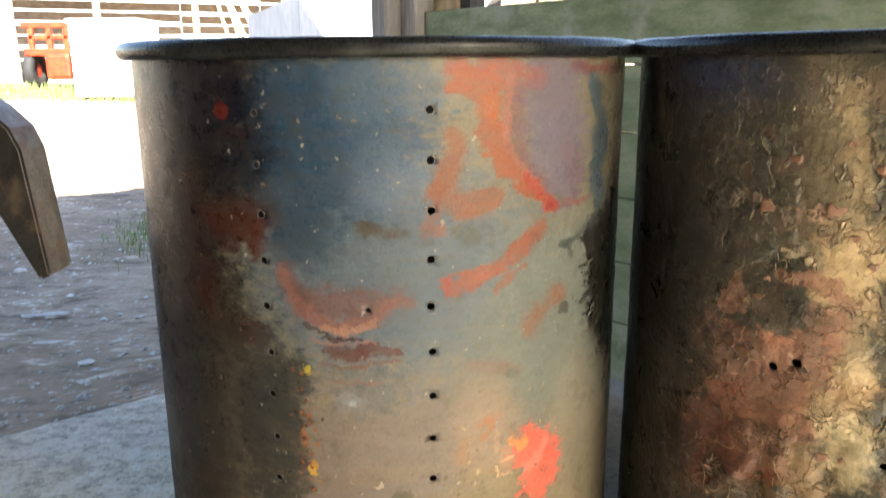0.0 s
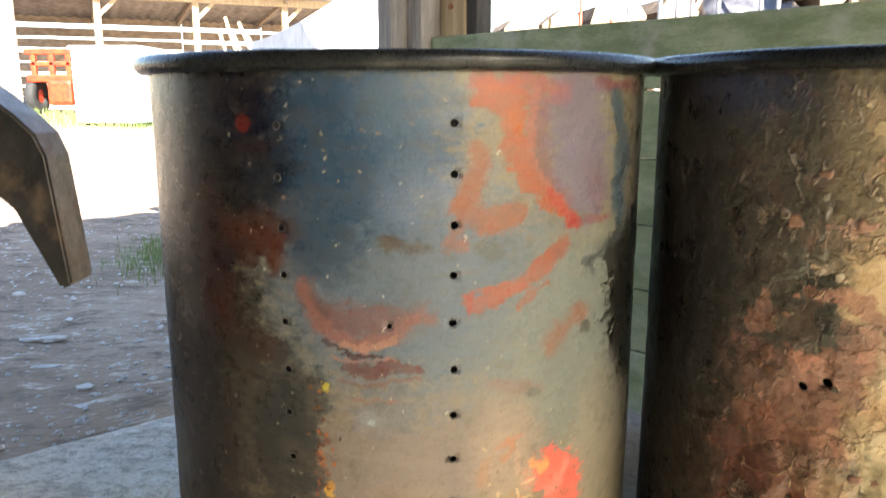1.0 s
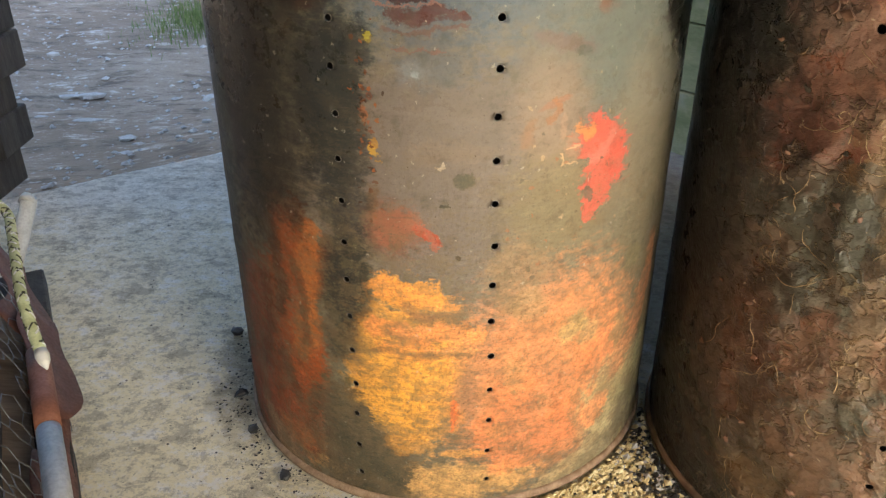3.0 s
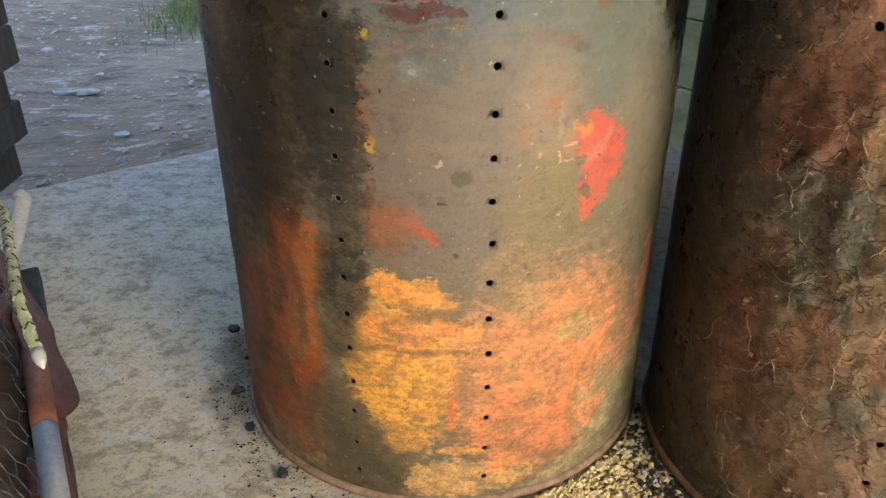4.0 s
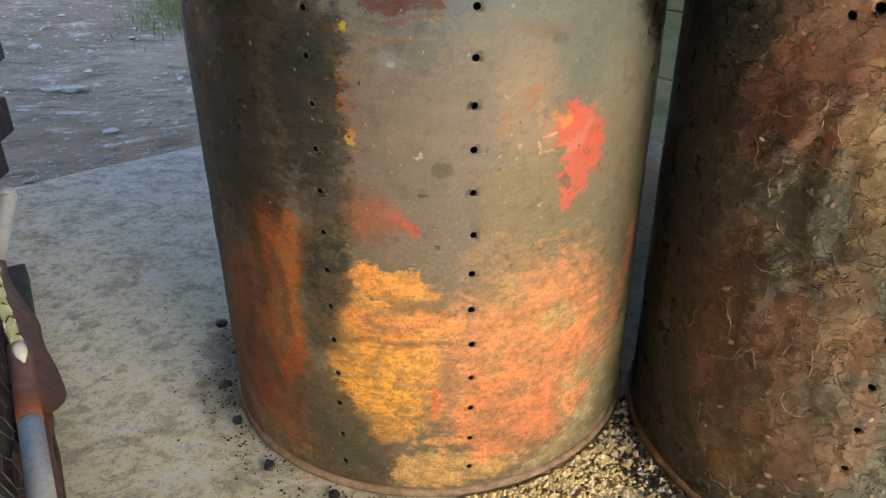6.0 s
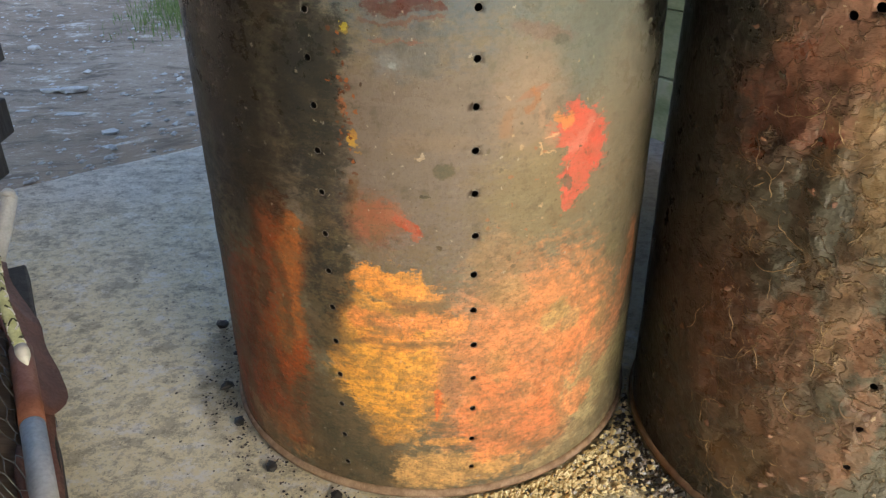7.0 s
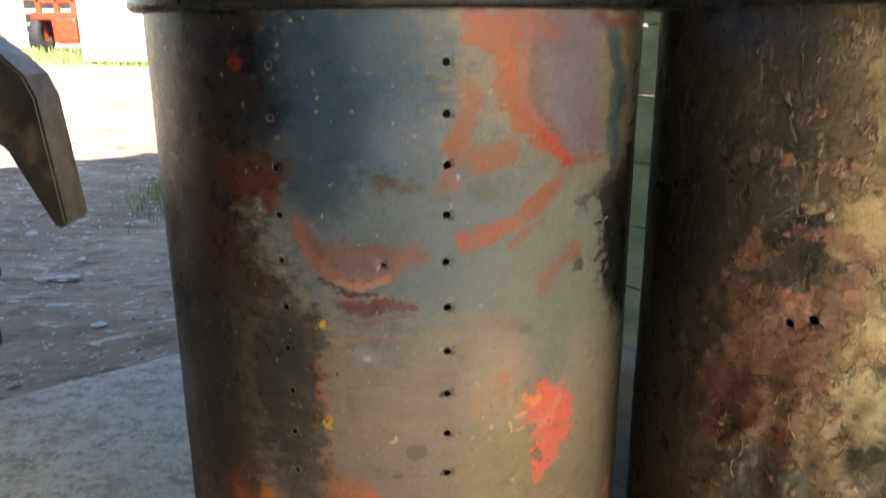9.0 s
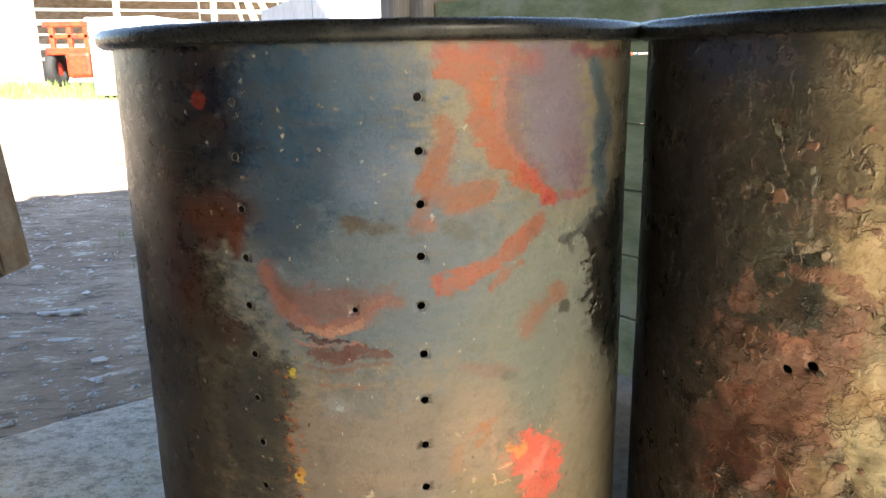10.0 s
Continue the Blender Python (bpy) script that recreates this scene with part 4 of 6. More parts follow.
MAT_EDGE = simple("bare_worn_lit_steel", (0.075, 0.070, 0.066), (0.19, 0.18, 0.17), 60, 0.38, None, 0.3, 0.001, 0.5, 0.5, (0.12, 0.08, 0.06))
MAT_STAKE = simple("grey_steel_stake", (0.16, 0.16, 0.17), (0.30, 0.30, 0.31), 30, 0.45, None, 0.2, 0.001, 0.7)
MAT_COAL = simple("charcoal", (0.010, 0.010, 0.010), (0.045, 0.043, 0.040), 60, 0.6, None, 0.8, 0.002)
MAT_ASH = simple("yellow_ash_grit", (0.66, 0.54, 0.28), (0.88, 0.77, 0.48), 60, 0.95)
MAT_STONE = simple("pale_stone", (0.34, 0.33, 0.31), (0.55, 0.54, 0.52), 20, 0.9)
MAT_BARK = simple("log_bark", (0.07, 0.05, 0.035), (0.18, 0.13, 0.09), 20, 0.95, None, 0.8, 0.008)
MAT_CUT = simple("split_wood", (0.36, 0.24, 0.13), (0.58, 0.43, 0.27), 16, 0.85)
MAT_ORANGE = simple("orange_red_enamel", (0.42, 0.025, 0.010), (0.60, 0.06, 0.015), 10, 0.45)
MAT_TYRE = simple("black_rubber", (0.015, 0.015, 0.015), (0.03, 0.03, 0.03), 30, 0.8)
MAT_YELLOW = simple("yellow_green_post", (0.42, 0.46, 0.16), (0.58, 0.60, 0.28), 10, 0.7)
MAT_ROOFING = simple("corrugated_roofing", (0.16, 0.13, 0.11), (0.30, 0.27, 0.25), 4, 0.8)
MAT_GRASS = simple("grass", (0.07, 0.12, 0.03), (0.20, 0.25, 0.08), 30, 0.8)
MAT_RUST = simple("rusty_sheet", (0.075, 0.028, 0.020), (0.16, 0.065, 0.045), 25, 0.75, None, 0.5, 0.002)
MAT_PIPE = simple("dirty_white_pipe", (0.40, 0.40, 0.38), (0.56, 0.56, 0.54), 25, 0.6)
MAT_PIPE_RUST = simple("rust_brown_pipe_end", (0.15, 0.055, 0.03), (0.24, 0.10, 0.06), 30, 0.7)
MAT_WIRE = simple("galvanised_wire", (0.12, 0.12, 0.12), (0.26, 0.26, 0.26), 60, 0.5, None, 0.2, 0.001, 0.7)
MAT_ROPE = simple("pale_green_rope", (0.26, 0.29, 0.15), (0.42, 0.45, 0.27), 70, 0.9)
MAT_ROPE_DARK = simple("dark_rope_strand", (0.02, 0.022, 0.015), (0.05, 0.05, 0.03), 70, 0.9)
MAT_TARP = simple("black_tarp", (0.02, 0.02, 0.025), (0.10, 0.10, 0.12), 14, 0.35)
MAT_RENDER = simple("pale_house_wall", (0.45, 0.40, 0.32), (0.58, 0.52, 0.42), 1.5, 0.9)


# ---- mesh helpers ----
def mesh_object(name, bm, material, parent=None, label="", smooth=False):
    me = bpy.data.meshes.new(name)
    bm.to_mesh(me)
    bm.free()
    for m in (material if isinstance(material, (list, tuple)) else (material,)):
        me.materials.append(m)
    if smooth:
        me.polygons.foreach_set("use_smooth", [True] * len(me.polygons))
    ob = new(name, me)
    if parent is not None:
        ob.parent = parent
    if label:
        ob["label"] = label
    return ob


def part(name, bm, material, parent, label="", smooth=False):
    return mesh_object(name, bm, material, parent, label, smooth)


def thing(name, where, label, category, group="", kind=""):
    """An Empty at a thing's base, which its parts hang from."""
    ob = new(name)
    ob.empty_display_size = 0.1
    ob.matrix_world = where if isinstance(where, Matrix) else Matrix.Translation(where)
    return tagged(ob, label, category, group, kind)


def box(size, m=None, bevel=0.004, bm=None):
    """A bevelled block of that size about its centre, at m."""
    out = bmesh.new()
    bmesh.ops.create_cube(out, size=1.0)
    bmesh.ops.scale(out, vec=size, verts=out.verts)
    if bevel:
        bmesh.ops.bevel(out, geom=out.edges[:], offset=min(bevel, 0.3 * min(size)), segments=2, affect='EDGES', profile=0.6)
    if m is not None:
        bmesh.ops.transform(out, matrix=m, verts=out.verts)
    if bm is None:
        return out
    tmp = bpy.data.meshes.new("tmp")
    out.to_mesh(tmp)
    out.free()
    bm.from_mesh(tmp)
    bpy.data.meshes.remove(tmp)
    return bm


def tube(points, radius, sides=10, bm=None, taper=None, cap=True):
    """A round bar along the points."""
    bm = bm or bmesh.new()
    pts = [Vector(p) for p in points]
    rings = []
    for i, p in enumerate(pts):
        d = (pts[min(i + 1, len(pts) - 1)] - pts[max(i - 1, 0)]).normalized()
        side = d.cross(Vector((0, 0, 1)) if abs(d.z) < 0.9 else Vector((1, 0, 0))).normalized()
        up = side.cross(d)
        r = radius * (taper[i] if taper else 1.0)
        rings.append([bm.verts.new(p + r * (math.cos(a) * side + math.sin(a) * up)) for a in [2 * math.pi * k / sides for k in range(sides)]])
    for a, b in zip(rings, rings[1:]):
        for k in range(sides):
            bm.faces.new((a[k], a[(k + 1) % sides], b[(k + 1) % sides], b[k]))
    if cap:
        bm.faces.new(rings[0][::-1])
        bm.faces.new(rings[-1])
    bmesh.ops.recalc_face_normals(bm, faces=bm.faces[:])
    return bm


def lathe(profile, sides=128, closed=True):
    """A ring turned from (radius, z) points."""
    bm = bmesh.new()
    rings = [[bm.verts.new((r * math.cos(2 * math.pi * k / sides), r * math.sin(2 * math.pi * k / sides), z)) for k in range(sides)] for r, z in profile]
    pairs = list(zip(rings, rings[1:])) + ([(rings[-1], rings[0])] if closed else [])
    for a, b in pairs:
        for k in range(sides):
            bm.faces.new((a[k], a[(k + 1) % sides], b[(k + 1) % sides], b[k]))
    bmesh.ops.recalc_face_normals(bm, faces=bm.faces[:])
    return bm


def lump(size, seed, m=None, squash=0.7, bm=None):
    """A broken stone or lump of charcoal."""
    rnd = random.Random(seed)
    out = bmesh.new()
    bmesh.ops.create_icosphere(out, subdivisions=1, radius=0.5)
    for v in out.verts:
        v.co *= rnd.uniform(0.7, 1.15)
        v.co.z *= squash
    bmesh.ops.scale(out, vec=size, verts=out.verts)
    if m is not None:
        bmesh.ops.transform(out, matrix=m, verts=out.verts)
    if bm is None:
        return out
    tmp = bpy.data.meshes.new("tmp")
    out.to_mesh(tmp)
    out.free()
    bm.from_mesh(tmp)
    bpy.data.meshes.remove(tmp)
    return bm


def plank(length, width, thick, seed, ends=0.004):
    """A sawn board along x with a slightly wavy edge."""
    rnd = random.Random(seed)
    bm = bmesh.new()
    n = 8
    rows = []
    for i in range(n + 1):
        x = length * (i / n - 0.5)
        a, b, c = rnd.uniform(-1, 1) * ends, rnd.uniform(-1, 1) * ends, rnd.uniform(-1, 1) * ends * 0.4
        rows.append([bm.verts.new((x, c + y * thick / 2, z * width / 2 + (a if z > 0 else b))) for y, z in ((-1, -1), (1, -1), (1, 1), (-1, 1))])
    for a, b in zip(rows, rows[1:]):
        for k in range(4):
            bm.faces.new((a[k], a[(k + 1) % 4], b[(k + 1) % 4], b[k]))
    bm.faces.new(rows[0][::-1])
    bm.faces.new(rows[-1])
    bmesh.ops.recalc_face_normals(bm, faces=bm.faces[:])
    bmesh.ops.bevel(bm, geom=[e for e in bm.edges if len(e.link_faces) == 2 and e.calc_face_angle(0) > 1.0], offset=min(0.003, thick * 0.2), segments=1, affect='EDGES')
    return bm


# ---- ground ----
# the shed's own axes: along the slab's outer edge, and in from it
CORNER = Vector((0.0, 1.53, 0.0))
ALONG = Vector((0.771, 0.636, 0.0)).normalized()
INTO = Vector((ALONG.y, -ALONG.x, 0.0))


def shed(a, b, z=0.0):
    return CORNER + a * ALONG + b * INTO + Vector((0, 0, z))


def yard_height(x, y):
    """The yard dips beyond the slab and then rises towards the far shed."""
    d = -(Vector((x, y, 0)) - CORNER).dot(INTO)       # metres out from the slab's edge
    stops = ((-50, -0.12), (0.0, -0.07), (0.5, -0.17), (1.0, -0.27), (1.8, -0.32), (3.5, -0.30), (7, -0.14), (17, 0.36), (26, 0.7), (60, 1.2), (400, 2.0), (3000, 2.0))
    for (d0, z0), (d1, z1) in zip(stops, stops[1:]):
        if d <= d1:
            f = (d - d0) / (d1 - d0)
            return z0 + (z1 - z0) * f
    return 2.0


def ground_sheet():
    """One sheet of dirt out to the horizon, finely cut near the slab."""
    bm = bmesh.new()
    ticks = [-2500, -800, -300, -120, -60, -35, -22, -16, -12, -9, -7] + [-6 + 0.09 * i for i in range(101)] + [3.5, 4.2, 5, 6.5, 9, 13, 20, 40, 90, 250, 800, 2500]
    ticks_y = [-2500, -800, -250, -90, -40, -20, -10, -6, -4, -2, -1, -0.2] + [0.4 + 0.08 * i for i in range(90)] + [7.8, 8.4, 9, 10, 11, 12.5, 14, 16, 18, 20, 23, 27, 34, 45, 60, 120, 400, 1200, 2500]
    grid = []
    for y in ticks_y:
        row = []
        for x in ticks:
            z = yard_height(x, y)
            if -7 < x < 4 and 0 < y < 8:
                z += 0.020 * noise.noise((x * 2.1, y * 2.1, 0)) + 0.011 * noise.noise((x * 7, y * 7, 3))
            row.append(bm.verts.new((x, y, z)))
        grid.append(row)
    for a, b in zip(grid, grid[1:]):
        for i in range(len(a) - 1):
            bm.faces.new((a[i], a[i + 1], b[i + 1], b[i]))
    ob = mesh_object("ground", bm, MAT_DIRT, smooth=True)
    return tagged(ob, "packed grey-brown dirt yard with scattered stones", "ground", kind="structure")


def slab():
    """The concrete floor, with a worn outer edge."""
    bm = bmesh.new()
    na, nb = 150, 130
    top, low = [], []
    for i in range(na + 1):
        a = -3.4 + 4.6 * i / na
        row = []
        for j in range(nb + 1):
            b = 7.0 * (j / nb) ** 1.9
            p = shed(a, b)
            if j == 0:
                p += INTO * (0.018 * noise.noise((a * 5, 0, 1)) + 0.007 * noise.noise((a * 23, 0, 2)))
            z = 0.0035 * noise.noise((p.x * 6, p.y * 6, 0)) - 0.0035
            if b < 0.05:
                z -= 0.012 * (1 - b / 0.05) ** 2
            row.append(bm.verts.new((p.x, p.y, z)))
        top.append(row)
        e = row[0].co
        low.append(bm.verts.new((e.x - 0.02 * INTO.x, e.y - 0.02 * INTO.y, -0.16)))
    for i in range(na):
        for j in range(nb):
            bm.faces.new((top[i][j], top[i][j + 1], top[i + 1][j + 1], top[i + 1][j]))
        bm.faces.new((low[i], top[i][0], top[i + 1][0], low[i + 1]))
    bmesh.ops.recalc_face_normals(bm, faces=bm.faces[:])
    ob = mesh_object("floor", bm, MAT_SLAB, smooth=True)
    return tagged(ob, "dusty pale concrete slab with worn edge", "floor", kind="structure")


ground_sheet()
slab()


# ---- the drums ----
RADIUS, HEIGHT = 0.29, 0.868


def drum_shell(holes, relief):
    """The drum's side: a fine grid round the axis, round holes cut in it, laid out in metres as its UV."""
    cols, rows = 284, 136
    du, dv = 2 * math.pi * RADIUS / cols, HEIGHT / rows
    verts, uvs, faces = [], [], []

    def place(u, v):
        r = RADIUS + relief(u, v)
        a = u / RADIUS
        verts.append((r * math.sin(a), -r * math.cos(a), v))
        uvs.append((u, v))
        return len(verts) - 1

    half = math.pi * RADIUS
    grid = [[place(-half + i * du, j * dv) for j in range(rows + 1)] for i in range(cols + 1)]
    gone = set()
    for u, v, size in holes:
        i, j = round((u + half) / du), round(v / dv)
        gone |= {(i - 1, j - 1), (i, j - 1), (i - 1, j), (i, j)}
        ring = [grid[i + a][j + b] for a, b in ((-1, -1), (0, -1), (1, -1), (1, 0), (1, 1), (0, 1), (-1, 1), (-1, 0))]
        circle = [place(u + size * math.cos(t), v + size * math.sin(t)) for t in [math.pi * (-0.75 + k / 8) for k in range(16)]]
        for k in range(8):
            b0, b1 = ring[k], ring[(k + 1) % 8]
            c0, c1, c2 = circle[2 * k], circle[2 * k + 1], circle[(2 * k + 2) % 16]
            faces.append((b0, b1, c2, c1))
            faces.append((b0, c1, c0))
    for i in range(cols):
        for j in range(rows):
            if (i, j) not in gone:
                faces.append((grid[i][j], grid[i + 1][j], grid[i + 1][j + 1], grid[i][j + 1]))
    me = bpy.data.meshes.new("shell")
    me.from_pydata(verts, [], faces)
    layer = me.uv_layers.new(name="UVMap")
    index = np.empty(len(me.loops), dtype=np.int32)
    me.loops.foreach_get("vertex_index", index)
    layer.data.foreach_set("uv", np.array(uvs)[index].ravel())
    me.polygons.foreach_set("use_smooth", [True] * len(me.polygons))
    return me


def bead(radius, height, r, sides=16):
    return [(radius + r * math.cos(2 * math.pi * k / sides), height + r * math.sin(2 * math.pi * k / sides)) for k in range(sides)]


def steel_drum(where, paint, holes, relief, label):
    drum = thing("steel_drum", where, label, "drum", "pair of steel drums")
    me = drum_shell(holes, relief)
    me.materials.append(paint)
    me.materials.append(MAT_SOOT)
    shell = new("shell", me)
    shell.parent = drum
    solid = shell.modifiers.new("sheet", 'SOLIDIFY')
    solid.thickness, solid.offset, solid.material_offset = 0.0014, -1.0, 1
    rim = lathe(bead(RADIUS + 0.0065, 0.8695, 0.0093), 160)
    for v in rim.verts:
        v.co += 0.0006 * Vector((noise.noise(v.co * 30), noise.noise(v.co * 31 + Vector((3, 0, 0))), noise.noise(v.co * 29 + Vector((0, 5, 0)))))
    part("rim", rim, MAT_RIM, drum, "dark rolled rim", True)
    part("bottom", lathe([(0.001, 0.020), (RADIUS - 0.002, 0.020), (RADIUS - 0.002, 0.017), (0.001, 0.017)], 64), MAT_SOOT, drum)
    part("chime", lathe([(RADIUS - 0.001, 0.0), (RADIUS + 0.0035, 0.0), (RADIUS + 0.0048, 0.004), (RADIUS + 0.004, 0.009), (RADIUS + 0.0006, 0.0115), (RADIUS - 0.001, 0.011)], 160), MAT_CHIME, drum, "thin rusty bottom ring", True)
    return drum


def gentle_dents(u, v):
    p = Vector((u * 5, v * 5, 0))
    return 0.0014 * noise.noise(p) + 0.0007 * noise.noise(p * 4) + 0.0003 * noise.noise(p * 14)


def heavy_blisters(u, v):
    """Swollen and sagging paint: strongest at mid height, calm near the rim."""
    p = Vector((u * 8, v * 7, 4))
    k = 0.25 + 0.75 * min(1, max(0, (0.70 - v) / 0.25))
    swell = 0.0066 * noise.noise(p * 2.6) + 0.0042 * abs(noise.noise(p * 5.3 + Vector((7, 0, 0)))) + 0.0036 * noise.noise(p * 12) + 0.0030 * max(0.0, noise.noise(p * 8 + Vector((0, 3, 5))))
    band = math.exp(-((v - 0.42) / 0.15) ** 2)
    folds = 0.0075 * band * (1 - 2.2 * abs(noise.noise(Vector((u * 22, v * 13, 9)))))
    calm = min(1.0, max(0.12, (u + 0.40) / 0.10)) if u < 0 else 1.0    # the shaded flank is smooth
    return 0.0012 * noise.noise(p) + calm * (k * swell + folds)


rng = random.Random(5)
drum_holes = []
for k in range(18):
    z = 0.815 - 0.0454 * k
    drum_holes.append((0.0615 + rng.uniform(-0.0007, 0.0007), z + rng.uniform(-0.001, 0.001), 0.0037 if k < 14 else 0.0032))
    drum_holes.append((-0.1000 + 0.0068 * k / 17 + rng.uniform(-0.001, 0.001), z - 0.003 + rng.uniform(-0.0012, 0.0012), 0.0034))
drum_holes.append((0.0020, 0.6315, 0.0026))
first = steel_drum((0, 0, 0), MAT_DRUM, drum_holes, gentle_dents, "steel drum with heat-stained teal, orange and ochre paint, shade painted on its left, and drilled holes")



def burr(drum, u, v, size, mesh=[]):
    """The thin pale edge that the drill left round a hole."""
    if not mesh:
        bm = lathe([(1.0, 0.0), (1.16, 0.0), (1.10, 0.14), (1.0, 0.16)], 16)
        me = bpy.data.meshes.new("burr")
        bm.to_mesh(me)
        bm.free()
        me.materials.append(MAT_EDGE)
        mesh.append(me)
    ob = new("burr", mesh[0])
    ob.parent = drum
    a = u / RADIUS
    r = RADIUS + gentle_dents(u, v) - 0.0001
    ob.matrix_local = Matrix.Translation((r * math.sin(a), -r * math.cos(a), v)) @ pose(0, 0, 0, 0, 0, math.degrees(a)) @ pose(0, 0, 0, 90, 0, 0) @ Matrix.Scale(size, 4)


for u, v, size in drum_holes:
    burr(first, u, v, size)

blister_holes = [(-0.147 + rng.uniform(-0.001, 0.001), 0.042 + 0.0535 * k, 0.0036) for k in range(15)]
blister_holes += [(-0.243, 0.588, 0.0042), (-0.2225, 0.597, 0.0046)]
SECOND = Vector((0.584, -0.132, 0.0))
second = steel_drum(SECOND, MAT_BLISTER, blister_holes, heavy_blisters, "dark steel drum with blistered, flaking brown and gold paint, shade and sheen painted in")


# ---- fence and posts ----
TURN_FENCE = math.degrees(math.atan2(INTO.y, INTO.x))
fence = thing("fence", shed(0, 0), "mossy green horizontal board fence beside the drums", "fence", kind="structure")
fence.matrix_world = Matrix.Identity(4)
FENCE_LEN = 2.3
for k in range(6):
    top = 1.008 - 0.161 * k
    width = 0.157 if k < 5 else 0.155
    start = 0.045 + (0.012 if k else 0.0)
    bm = plank(FENCE_LEN, width, 0.032, 20 + k, 0.0015)
    m = Matrix.Translation(shed(0.0, start + FENCE_LEN / 2, top - width / 2)) @ pose(0, 0, 0, 0, 0, TURN_FENCE)
    bmesh.ops.transform(bm, matrix=m, verts=bm.verts)
    part("board", bm, MAT_GREEN, fence)
for b in (1.1, 2.2):
    part("post", box((0.09, 0.09, 1.05), Matrix.Translation(shed(0.065, b, 0.45)) @ pose(0, 0, 0, 0, 0, TURN_FENCE)), MAT_GREYWOOD, fence)


def corner_posts():
    f = pose(0, 0, 0, 0, 0, TURN_FENCE)
    a = mesh_object("post", box((0.072, 0.08, 2.6), Matrix.Translation((-0.100, 1.535, 1.2)) @ f, 0.006), MAT_GREYWOOD)
    tagged(a, "pale grey weathered wooden post at the slab's edge", "post", kind="structure")
    b = mesh_object("post", box((0.085, 0.085, 2.5), Matrix.Translation((-0.008, 1.525, 1.25)) @ f, 0.006), MAT_GREYWOOD)
    tagged(b, "grey weathered square post holding the fence", "post", kind="structure")
    c = thing("upright_board", shed(0.035, 0.105), "tan upright board with a rusty nail stain", "board", kind="structure")
    c.matrix_world = Matrix.Identity(4)
    part("plank", box((0.115, 0.028, 2.5), Matrix.Translation(shed(0.034, 0.105, 1.25)) @ f, 0.003), MAT_TAN, c)
    part("dark_batten", box((0.045, 0.06, 2.5), Matrix.Translation(shed(0.055, 0.188, 1.25)) @ f, 0.003), MAT_DARKWOOD, c)
    nail = lathe([(0.0005, 0.0), (0.009, 0.0), (0.010, 0.003), (0.006, 0.006), (0.0005, 0.007)], 14)
    bmesh.ops.transform(nail, matrix=Matrix.Translation(shed(0.0195, 0.10, 1.10)) @ f @ pose(0, 0, 0, 90, 0, 0), verts=nail.verts)
    part("nail", nail, MAT_PIPE_RUST, c, "rusty nail head")


corner_posts()


# ---- white sheet panel behind the drum ----
def white_panel():
    p = thing("sheet_panel", (0, 0, 0), "white painted sheet panel with a curved top edge", "panel")
    x0, x1, y = -1.15, -0.30, 4.0
    for a, b in ((0.0, 0.39), (0.393, 1.0)):
        bm = bmesh.new()
        rows = []
        for i in range(17):
            f = a + (b - a) * i / 16
            x = x0 + (x1 - x0) * f
            z = 1.155 + 0.44 * f ** 1.35
            g = yard_height(x, y) - 0.03
            rows.append([bm.verts.new((x, y + dy - 0.15 * f, zz)) for dy, zz in ((0, g), (0, z), (0.02, z), (0.02, g))])
        for r, s in zip(rows, rows[1:]):
            for k in range(4):
                bm.faces.new((r[k], r[(k + 1) % 4], s[(k + 1) % 4], s[k]))
        bm.faces.new(rows[0])
        bm.faces.new(rows[-1][::-1])
        bmesh.ops.recalc_face_normals(bm, faces=bm.faces[:])
        part("sheet", bm, MAT_WHITE, p)


white_panel()


